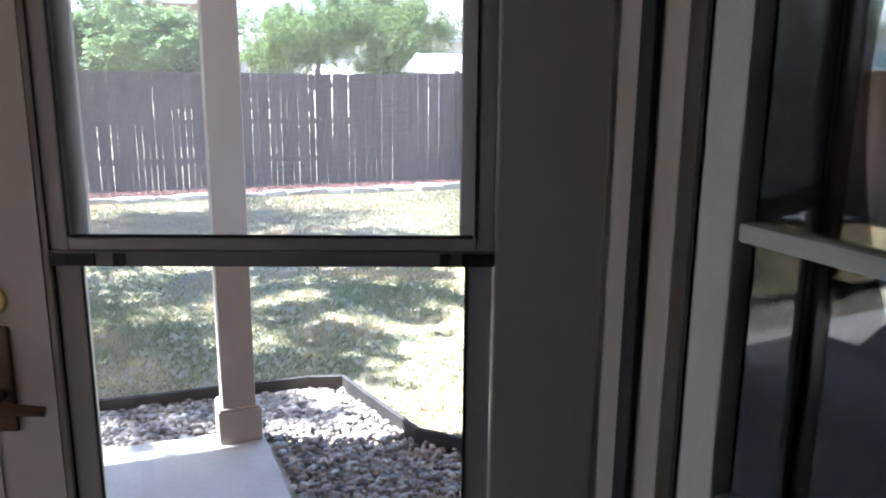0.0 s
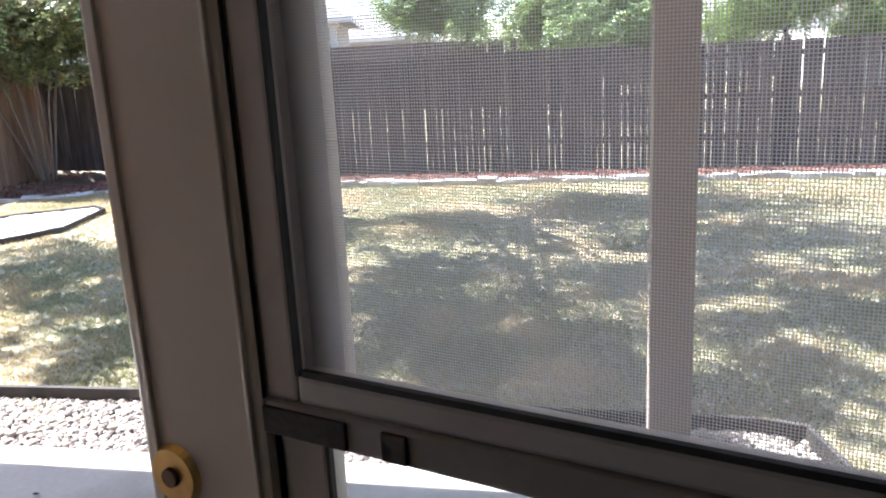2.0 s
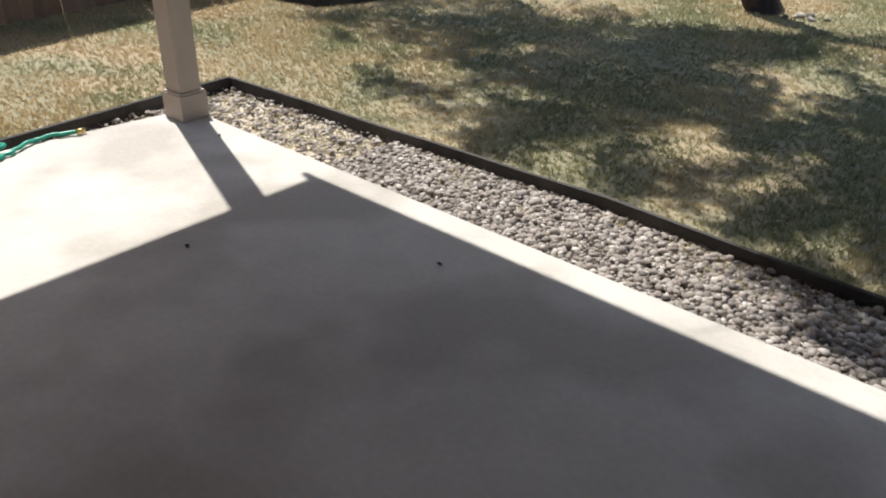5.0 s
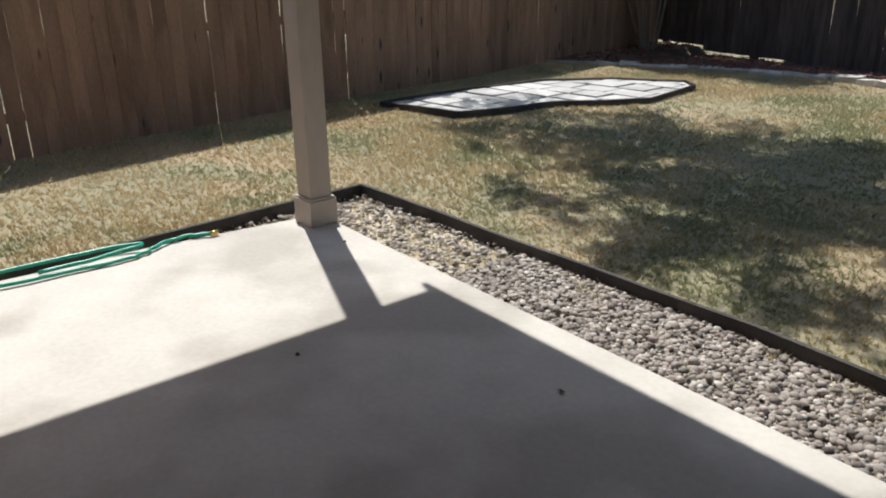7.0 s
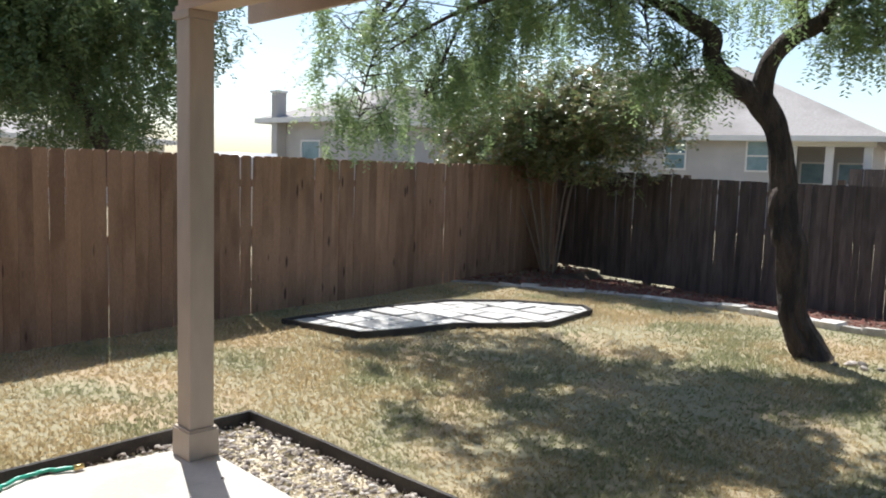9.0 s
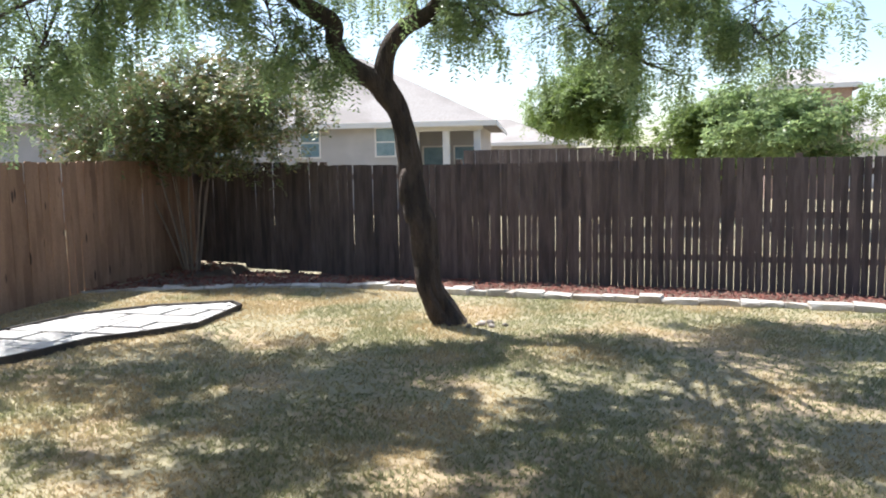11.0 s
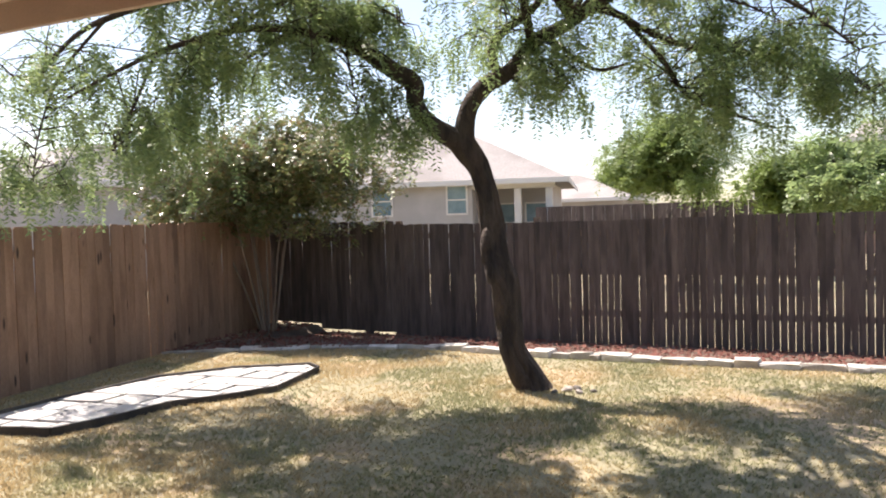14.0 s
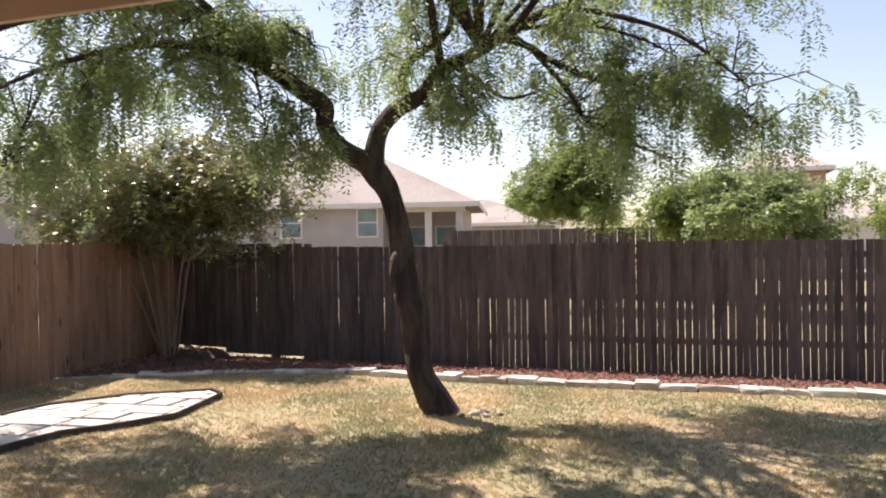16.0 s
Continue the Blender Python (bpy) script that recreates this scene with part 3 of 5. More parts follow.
def glazed_door():
    """Inner door with three by five lights, hinged at the origin, leaf along -y."""
    d = empty("door_inner", pose(4.95, -2.80, 0.055, 0, 0, 2.0))
    structure(d, "white glazed inner door with fifteen lights, standing open", "door")
    W, T, H, ST = 0.82, 0.04, 2.03, 0.07
    z0, z1 = 0.17, 1.81
    part("hinge_stile", box((0, -ST, 0), (T, 0, H), 0.004), WHITE, d)
    part("lock_stile", box((0, -W, 0), (T, -W + ST, H), 0.004), WHITE, d)
    part("bottom_rail", box((0, -W + ST + .0005, 0), (T, -ST - .0005, z0), 0.004), WHITE, d)
    part("top_rail", box((0, -W + ST + .0005, z1), (T, -ST - .0005, H), 0.004), WHITE, d)
    cw, rh = (W - 2 * ST) / 3, (z1 - z0) / 5
    for i in (1, 2):
        y = -ST - cw * i
        part("muntin", box((0.004, y - 0.011, z0), (T - 0.004, y + 0.011, z1), 0.005), WHITE, d)
    for j in range(1, 5):
        z = z0 + rh * j
        part("muntin", box((0.005, -W + ST, z - 0.011), (T - 0.005, -ST, z + 0.011), 0.005), WHITE, d)
    for i in range(3):
        for j in range(5):
            ya, yb = -ST - cw * (i + 1) + 0.011, -ST - cw * i - 0.011
            part("pane", box((0.018, ya, z0 + rh * j + 0.011), (0.022, yb, z0 + rh * (j + 1) - 0.011)), GLASS, d)
    part("edge_seal", box((-0.004, -0.012, 0.01), (-0.0005, -0.004, H - 0.01)), BLACK, d)
    bm = bmesh.new()
    bmesh.ops.create_uvsphere(bm, u_segments=20, v_segments=12, radius=0.028, matrix=Matrix.Translation((-0.05, -W + 0.06, 0.95)))
    tube(bm, [(0, -W + 0.06, 0.95), (-0.03, -W + 0.06, 0.95)], [0.012, 0.012], 12)
    part("knob", bm, BRASS, d, "brass door knob", True)


glazed_door()


# ---- edging strip, border stones, pavers ----
def edging_section(a, b, h):
    bm = bmesh.new()
    n = max(1, int(math.dist(a, b) / 0.25))
    dx, dy = (b[0] - a[0]) / math.dist(a, b), (b[1] - a[1]) / math.dist(a, b)
    rows = []
    for i in range(n + 1):
        u = i / n
        x, y = a[0] + (b[0] - a[0]) * u, a[1] + (b[1] - a[1]) * u
        w = 0.012 * noise.noise(Vector((x * 1.7, y * 1.7, 0)))
        top = h + 0.012 * noise.noise(Vector((x * 1.1, y * 1.1, 5)))
        rows.append([bm.verts.new((x - dy * (o + w), y + dx * (o + w), z)) for o, z in ((-0.012, GZ - 0.04), (-0.012, top), (0, top + 0.006), (0.012, top), (0.012, GZ - 0.04))])
    for p, q in zip(rows, rows[1:]):
        for k in range(4):
            bm.faces.new((p[k], p[k + 1], q[k + 1], q[k]))
    bm.faces.new(rows[0][::-1])
    bm.faces.new(rows[-1])
    bmesh.ops.recalc_face_normals(bm, faces=bm.faces[:])
    return bm


def edging(name, line, label, h, closed=False):
    e = empty(name, pose(0, 0, 0))
    tagged(e, label, "edging")
    pts = line + ([line[0]] if closed else [])
    for a, b in zip(pts, pts[1:]):
        part("section", edging_section(a, b, h), EDGING, e)
    return e


edging("lawn_edging", EDGE, "weathered dark brown edging strip between pebbles and lawn", 0.005)
edging("paver_edging", PAVED, "black plastic edging round the flagstone patch", -0.03, True)


def clip(poly, cell):
    """poly cut to a convex cell."""
    out = poly
    for i in range(len(cell)):
        a, b = cell[i], cell[(i + 1) % len(cell)]
        src, out = out, []
        side = lambda p: (b[0] - a[0]) * (p[1] - a[1]) - (b[1] - a[1]) * (p[0] - a[0])
        for j in range(len(src)):
            p, q = src[j], src[(j + 1) % len(src)]
            sp, sq = side(p), side(q)
            if sp >= 0:
                out.append(p)
            if (sp >= 0) != (sq >= 0):
                u = sp / (sp - sq)
                out.append((p[0] + (q[0] - p[0]) * u, p[1] + (q[1] - p[1]) * u))
        if len(out) < 3:
            return []
    return out


def flagstones():
    rng = random.Random(5)
    patch = empty("flagstone_patch", pose(0, 0, 0))
    tagged(patch, "irregular pale grey flagstones laid flush in the lawn", "pavers")
    part("joint_bed", prism(PAVED, GZ - 0.03, GZ + 0.015), DEBRIS, patch)
    cx, cy = sum(p[0] for p in PAVED) / len(PAVED), sum(p[1] for p in PAVED) / len(PAVED)
    inner = [(cx + (x - cx) * 0.965, cy + (y - cy) * 0.975) for x, y in PAVED]
    y = 2.6
    while y < 6.6:
        h = rng.uniform(0.27, 0.40)
        x = -3.7 - rng.uniform(0, 0.3)
        lean = 0.25
        while x < -1.0:
            w = rng.uniform(0.32, 0.62)
            g = 0.019
            j = lambda: rng.uniform(-0.025, 0.025)
            sk = lambda px, py: (px + j() * 0.5, py + lean * (px + 2.3) * 0.35 + j())
            cell = [sk(x + g, y + g), sk(x + w - g, y + g), sk(x + w - g, y + h - g), sk(x + g, y + h - g)]
            poly = clip(inner, cell)
            x += w
            if len(poly) < 3:
                continue
            area = abs(sum(poly[i][0] * poly[(i + 1) % len(poly)][1] - poly[(i + 1) % len(poly)][0] * poly[i][1] for i in range(len(poly)))) / 2
            if area < 0.012:
                continue
            part("flagstone", prism(poly, GZ - 0.01, GZ + 0.045 + rng.uniform(0, 0.012), 0.008), FLAG, patch)
        y += h


flagstones()


def along(line, step, rng):
    """Places and headings at uneven steps along a line."""
    out = []
    for a, b in zip(line, line[1:]):
        L, s = math.dist(a, b), 0.0
        while s < L - 0.05:
            w = min(rng.uniform(*step), L - s)
            u = (s + w / 2) / L
            out.append((a[0] + (b[0] - a[0]) * u, a[1] + (b[1] - a[1]) * u, math.atan2(b[1] - a[1], b[0] - a[0]), w))
            s += w
    return out


def border_stones():
    rng = random.Random(11)
    meshes = []
    for k in range(7):
        bm = box((-0.5, -0.5, -0.5), (0.5, 0.5, 0.5))
        bmesh.ops.subdivide_edges(bm, edges=bm.edges[:], cuts=1)
        for v in bm.verts:
            v.co += Vector([rng.uniform(-0.06, 0.06) for _ in range(3)])
            v.co *= 1.0 - 0.10 * max(0, v.co.length - 0.6)
        me = bpy.data.meshes.new("border_stone")
        bm.to_mesh(me)
        bm.free()
        me.materials.append(STONE)
        meshes.append(me)
    row = empty("stone_border", pose(0, 0, 0))
    tagged(row, "low row of pale rough border stones in front of the mulch", "stone border")
    for x, y, a, w in along(BORDER, (0.24, 0.46), rng):
        s = new("stone", rng.choice(meshes))
        s.parent = row
        hgt = rng.uniform(0.065, 0.095) * (0.62 if x < -0.9 else 1.0)
        s.matrix_world = Matrix.LocRotScale((x, y + rng.uniform(-0.025, 0.025), GZ + hgt / 2 - 0.01), Euler((rng.uniform(-0.12, 0.12), rng.uniform(-0.07, 0.07), a + rng.uniform(-0.14, 0.14))), (w * 0.97, rng.uniform(0.14, 0.24), hgt * rng.uniform(0.8, 1.15)))


border_stones()


# ---- fences ----
def picket_meshes(material, w, h, dog, rng, n=6):
    """Boards standing on the origin, face along x, with nicked tops."""
    out = []
    for k in range(n):
        bm = bmesh.new()
        c = 0.022 if dog else 0.003
        t = 0.018
        j = rng.uniform(-0.006, 0.006)
        prof = [(-w / 2, 0), (w / 2, 0), (w / 2, h - c + j), (w / 2 - c, h + j), (-w / 2 + c, h + j), (-w / 2, h - c + j)]
        lo = [bm.verts.new((x, 0, z)) for x, z in prof]
        hi = [bm.verts.new((x, t, z)) for x, z in prof]
        bm.faces.new(lo)
        bm.faces.new(hi[::-1])
        for i in range(6):
            bm.faces.new((lo[(i + 1) % 6], lo[i], hi[i], hi[(i + 1) % 6]))
        me = bpy.data.meshes.new("picket")
        bm.to_mesh(me)
        bm.free()
        me.materials.append(material)
        out.append(me)
    return out


def fence(name, a, b, h, material, label, seed, dog, gap, lift, outward, w=0.138):
    rng = random.Random(seed)
    f = empty(name, pose(a[0], a[1], GZ))
    tagged(f, label, "fence")
    L = math.dist(a, b)
    ang = math.atan2(b[1] - a[1], b[0] - a[0])
    ux, uy = math.cos(ang), math.sin(ang)
    nx, ny = -uy * outward, ux * outward
    ms = picket_meshes(material, w, h, dog, rng)
    s = 0.0
    while s < L:
        p = new("picket", rng.choice(ms))
        p.parent = f
        p.matrix_basis = pose(ux * (s + w / 2), uy * (s + w / 2), lift(s) + rng.uniform(-0.004, 0.004), rng.uniform(-0.5, 0.5), rng.uniform(-0.35, 0.35), math.degrees(ang) + rng.uniform(-0.8, 0.8))
        s += w + gap(rng, s)
    for z in (0.35, 0.95, 1.52):
        bm = box((0, -0.019, z - 0.042), (L, 0.019, z + 0.042), 0.003)
        r = part("rail", bm, RAIL, f)
        r.matrix_basis = pose(nx * 0.042, ny * 0.042, 0, 0, 0, math.degrees(ang))
    for i in range(int(L / 2.4) + 1):
        bm = box((-0.045, -0.045, -0.05), (0.045, 0.045, h - 0.06), 0.005)
        q = part("post", bm, RAIL, f)
        q.matrix_basis = pose(ux * (i * 2.4 + 0.2) + nx * 0.11, uy * (i * 2.4 + 0.2) + ny * 0.11, 0, 0, 0, math.degrees(ang))
    return f


fence("back_fence", CORNER, (17.0, back_y(17.0)), 1.83, FENCE_B, "weathered dark grey-brown picket fence with light through the gaps", 3, False,
      lambda r, s: r.choice((0.001, 0.002, 0.003) if s < 2.6 else (0.001, 0.002, 0.005, 0.006) if s < 5.2 else (0.003, 0.005, 0.006, 0.007, 0.009)), lambda s: 0.065 - 0.02 * s if s < 0.98 else -0.03 - 0.01 * s if s < 1.9 else -0.055 if 2.05 < s < 2.5 else -0.12 + 0.012 * math.sin(s * 0.9), 1, 0.086)
fence("cedar_fence", (left_x(9.86), 9.86), (left_x(-6.0), -6.0), 1.86, FENCE_L, "reddish brown cedar privacy fence with clipped board tops", 8, True,
      lambda r, s: r.choice((0.001, 0.001, 0.001, 0.002, 0.003, 0.004, 0.005, 0.017) if s < 7 else (0.002, 0.003, 0.004, 0.006, 0.008, 0.012)), lambda s: -0.025 + 0.005 * math.sin(s), -1)
fence("neighbour_fence", (-4.5, 24.3), (5.0, 24.0), 2.12, FENCE_B, "dark weathered fence of the yard behind", 12, False,
      lambda r, s: r.choice((0.002, 0.006)), lambda s: 0.0, 1)


# ---- trees and shrubs ----
def leaf_mass(name, parent, material, sprigs, rng, leaflets, size, droop):
    """sprigs: places; each becomes a hanging spray of narrow leaflets along a bent stalk."""
    V, F = [], []
    for (x, y, z) in sprigs:
        a = rng.uniform(0, 6.283)
        el = rng.uniform(-1.0, 0.5) - droop
        d = Vector((math.cos(a) * math.cos(el), math.sin(a) * math.cos(el), math.sin(el)))
        L = size[0] * rng.uniform(0.6, 1.3)
        side = d.cross(Vector((0, 0, 1)))
        side = side.normalized() if side.length > 0.01 else Vector((1, 0, 0))
        up = side.cross(d)
        for k in range(leaflets):
            u = (k + rng.random()) / leaflets
            p = Vector((x, y, z)) + d * (L * u) - Vector((0, 0, droop * 0.5 * L * u * u))
            s = side if k % 2 else -side
            ld = (s * rng.uniform(0.6, 1.0) + d * rng.uniform(0.1, 0.8) + up * rng.uniform(-0.5, 0.5)).normalized()
            ll = size[1] * rng.uniform(0.7, 1.3)
            wv = ld.cross(up + side * rng.uniform(-0.6, 0.6))
            wv = wv.normalized() * (size[2] * rng.uniform(0.7, 1.2))
            i = len(V)
            V += [p[:], (p + ld * ll * 0.5 + wv)[:], (p + ld * ll)[:], (p + ld * ll * 0.5 - wv)[:]]
            F.append((i, i + 1, i + 2, i + 3))
    return raw(name, V, F, material, parent)


def ball_points(c, r, n, rng, hollow=0.35):
    out = []
    for _ in range(n * 3):
        if len(out) >= n:
            break
        v = Vector([rng.uniform(-1, 1) for _ in range(3)])
        if hollow < v.length < 1 and noise.noise(Vector((c[0] + v.x * r[0], c[1] + v.y * r[1], c[2] + v.z * r[2])) * 2.4) > -0.28:
            out.append((c[0] + v.x * r[0], c[1] + v.y * r[1], c[2] + v.z * r[2]))
    return out


def yard_tree():
    """The crooked mesquite on the lawn."""
    rng = random.Random(21)
    base = (1.12, 6.10, GZ)
    t = empty("mesquite_tree", pose(*base))
    tagged(t, "crooked mesquite tree with dark furrowed bark and feathery leaves", "tree")
    rel = lambda pts: [Vector(p) - Vector(base) for p in pts]

    def limb(name, pts, radii, parent=t, seg=12, bumpy=0.18, steps=6, furrow=0.10):
        P, Rr = smooth_path(rel(pts), radii, steps)
        bm = tube(bmesh.new(), P, Rr, seg, bumpy, True, furrow)
        return part(name, bm, BARK, parent, smooth=True)
    trunk = limb("trunk", [(1.18, 6.12, -0.16), (1.12, 6.09, -0.02), (0.96, 6.02, 0.28), (0.91, 6.0, 0.62), (0.90, 5.99, 0.97), (0.82, 5.95, 1.26), (0.77, 5.93, 1.67), (0.75, 5.92, 1.96), (0.66, 5.89, 2.20), (0.52, 5.82, 2.47)],
                 [0.21, 0.165, 0.145, 0.135, 0.137, 0.14, 0.118, 0.115, 0.12, 0.115], seg=40, bumpy=0.36, steps=14, furrow=0.26)
    # swollen burls on the trunk
    for c, s in (((0.75, 5.88, 1.36), (0.08, 0.09, 0.22)), ((0.80, 5.87, 1.10), (0.07, 0.08, 0.15)), ((0.90, 5.89, 0.98), (0.06, 0.08, 0.26)), ((0.58, 5.81, 2.38), (0.10, 0.10, 0.09))):
        bm = bmesh.new()
        lump(bm, Vector(c) - Vector(base), s, rng, 2)
        part("burl", bm, BARK, trunk, smooth=True)
    LIMBS = [
        ([(0.52, 5.82, 2.45), (0.21, 5.67, 2.67), (0.10, 5.62, 2.88), (0.08, 5.61, 3.08), (-0.23, 5.47, 3.32), (-0.60, 5.30, 3.65), (-1.01, 5.11, 3.98), (-1.7, 4.8, 4.35), (-2.4, 4.5, 4.6)], [0.115, 0.10, 0.10, 0.105, 0.09, 0.08, 0.07, 0.045, 0.02]),
        ([(0.54, 5.83, 2.46), (0.60, 5.85, 2.81), (0.77, 5.93, 3.04), (1.01, 6.04, 3.18), (1.20, 6.13, 3.44), (1.57, 6.30, 3.66), (1.89, 6.45, 3.88), (2.3, 6.65, 4.12), (3.1, 7.0, 4.4)], [0.11, 0.10, 0.09, 0.088, 0.075, 0.07, 0.06, 0.045, 0.02]),
        ([(0.88, 5.98, 3.10), (0.83, 5.96, 3.42), (0.99, 6.03, 3.63), (1.31, 6.1, 3.90), (1.4, 5.7, 4.5)], [0.06, 0.052, 0.045, 0.035, 0.012]),
        ([(0.97, 6.03, 3.16), (1.04, 6.06, 3.10), (1.12, 6.09, 3.0)], [0.05, 0.035, 0.012]),
        ([(1.80, 6.41, 3.80), (2.05, 6.52, 3.70), (2.26, 6.62, 3.56), (2.68, 6.81, 3.37), (3.15, 7.03, 3.31), (3.9, 7.3, 3.05), (4.4, 7.5, 2.75)], [0.045, 0.038, 0.035, 0.033, 0.028, 0.018, 0.008]),
        ([(2.05, 6.52, 3.70), (2.41, 6.69, 3.26), (2.62, 6.78, 2.91), (2.93, 6.93, 2.73), (3.5, 7.1, 2.5)], [0.03, 0.026, 0.025, 0.02, 0.008]),
        ([(1.35, 6.2, 3.52), (1.62, 6.32, 3.28), (1.83, 6.42, 3.16), (2.15, 6.57, 3.24)], [0.03, 0.024, 0.02, 0.01]),
        ([(-0.23, 5.47, 3.32), (-0.55, 5.0, 3.5), (-1.1, 4.5, 3.55), (-1.8, 4.0, 3.3), (-2.5, 3.6, 2.9)], [0.06, 0.045, 0.036, 0.024, 0.010]),
        ([(-1.01, 5.11, 3.98), (-1.6, 4.5, 3.95), (-2.4, 4.0, 3.7), (-2.9, 3.85, 3.4), (-3.2, 3.8, 3.0)], [0.045, 0.036, 0.03, 0.02, 0.008]),
        ([(-0.6, 5.30, 3.65), (-0.7, 4.5, 4.0), (-0.8, 3.7, 4.1), (-0.9, 3.0, 3.95)], [0.045, 0.034, 0.024, 0.010]),
        ([(1.20, 6.13, 3.44), (1.35, 5.3, 3.95), (1.5, 4.5, 4.2), (1.6, 3.6, 4.2)], [0.05, 0.038, 0.028, 0.010]),
        ([(1.89, 6.45, 3.88), (2.4, 5.9, 4.15), (3.0, 5.3, 4.2), (3.5, 4.8, 4.0)], [0.045, 0.034, 0.024, 0.010]),
        ([(-2.4, 4.0, 3.7), (-3.0, 3.95, 3.2), (-3.35, 3.95, 2.6), (-3.45, 3.95, 2.1)], [0.02, 0.014, 0.009, 0.004]),
        ([(-1.8, 4.0, 3.3), (-2.0, 3.9, 2.8), (-2.2, 3.8, 2.4)], [0.02, 0.012, 0.005]),
        ([(-2.4, 4.5, 4.6), (-2.8, 4.3, 4.55), (-3.2, 4.2, 4.3)], [0.02, 0.014, 0.005]),
        # four unseen limbs overhead, added for the shade on the lawn
        ([(-0.8, 3.7, 4.1), (-0.6, 2.8, 4.4), (-0.3, 2.0, 4.3)], [0.024, 0.016, 0.006]),
        ([(1.5, 4.5, 4.2), (1.7, 3.2, 4.5), (1.9, 2.2, 4.3)], [0.026, 0.016, 0.006]),
        ([(-1.7, 4.8, 4.35), (-2.0, 3.4, 4.6), (-1.9, 2.4, 4.3)], [0.024, 0.016, 0.006]),
        ([(3.0, 5.3, 4.2), (3.4, 4.2, 4.4), (3.6, 3.2, 4.3)], [0.024, 0.016, 0.006]),
        ([(-0.6, 5.3, 3.65), (-1.3, 5.2, 3.6), (-1.9, 5.0, 3.2), (-2.4, 4.7, 2.8)], [0.03, 0.022, 0.015, 0.006]),
        ([(-1.1, 4.5, 3.55), (-1.3, 4.0, 3.9), (-1.5, 3.6, 3.7)], [0.02, 0.014, 0.006]),
        ([(3.1, 7.0, 4.4), (4.0, 6.9, 4.4), (5.0, 6.7, 4.0)], [0.022, 0.015, 0.006]),
        ([(2.3, 6.65, 4.12), (2.9, 6.3, 3.9), (3.6, 6.3, 3.6), (4.2, 6.4, 3.1)], [0.035, 0.028, 0.02, 0.008]),
    ]
    # boughs over the lawn towards the house, out of view, added for their shade
    for bx, by, bz in ((-2.1, 3.2, 4.6), (-0.9, 2.8, 4.6), (0.3, 2.6, 4.6), (1.5, 2.3, 4.6), (2.8, 2.4, 4.5), (4.0, 3.3, 4.5), (-1.4, 3.6, 4.7), (0.3, 3.5, 4.8), (2.0, 3.9, 4.8), (3.4, 4.6, 4.7), (4.6, 5.2, 4.5), (1.2, 1.7, 4.7), (2.4, 1.7, 4.6), (1.6, 1.4, 4.6), (1.0, 1.6, 4.4)):
        root = Vector((-1.01, 5.11, 3.98)) if bx < 0 else Vector((1.57, 6.30, 3.66))
        tip = Vector((bx, by, bz))
        mid = root.lerp(tip, 0.5) + Vector((0, 0, 0.45 if bx > 0 else 0.2))
        LIMBS.append(([tuple(root), tuple(root.lerp(mid, 0.5) + Vector((0, 0, 0.15))), tuple(mid), tuple(mid.lerp(tip, 0.6)), tuple(tip)], [0.030, 0.022, 0.016, 0.010, 0.004] if bx > 0 else [0.018, 0.014, 0.010, 0.007, 0.003]))
    boughs_end = len(LIMBS)
    # hanging branches that fill the near side of the crown
    LIMBS += [
        ([(-0.23, 5.47, 3.32), (-0.42, 5.2, 3.42), (-0.34, 5.1, 3.1), (-0.3, 5.15, 2.75)], [0.02, 0.014, 0.009, 0.004]),
        ([(0.08, 5.61, 3.08), (-0.05, 5.45, 2.98), (-0.08, 5.42, 2.72), (-0.06, 5.42, 2.5)], [0.016, 0.011, 0.007, 0.003]),
        ([(-0.60, 5.30, 3.65), (-0.4, 5.25, 3.78), (-0.08, 5.3, 3.78), (0.15, 5.3, 3.6)], [0.022, 0.016, 0.010, 0.004]),
        ([(-0.60, 5.30, 3.65), (-0.68, 5.0, 3.78), (-0.6, 4.8, 3.55), (-0.55, 4.75, 3.2)], [0.022, 0.015, 0.009, 0.004]),
        ([(1.35, 6.2, 3.52), (1.42, 6.16, 3.38), (1.47, 6.12, 3.15), (1.5, 6.1, 2.92)], [0.016, 0.011, 0.007, 0.003]),
        ([(1.89, 6.45, 3.88), (2.6, 6.4, 3.85), (3.2, 6.4, 3.65), (3.7, 6.5, 3.35)], [0.026, 0.018, 0.012, 0.005]),
        ([(3.9, 7.3, 3.05), (4.15, 7.05, 2.95), (4.35, 6.85, 2.75)], [0.016, 0.010, 0.004]),
        ([(-1.01, 5.11, 3.98), (-1.56, 4.7, 3.6), (-2.05, 4.5, 3.1), (-2.2, 4.5, 2.75)], [0.026, 0.018, 0.011, 0.004]),
        ([(-0.60, 5.30, 3.65), (-0.95, 5.1, 3.62), (-1.25, 4.9, 3.35), (-1.35, 4.8, 3.0)], [0.024, 0.016, 0.010, 0.004]),
    ]
    sprigs, shade_sprigs, twigs = [], [], bmesh.new()
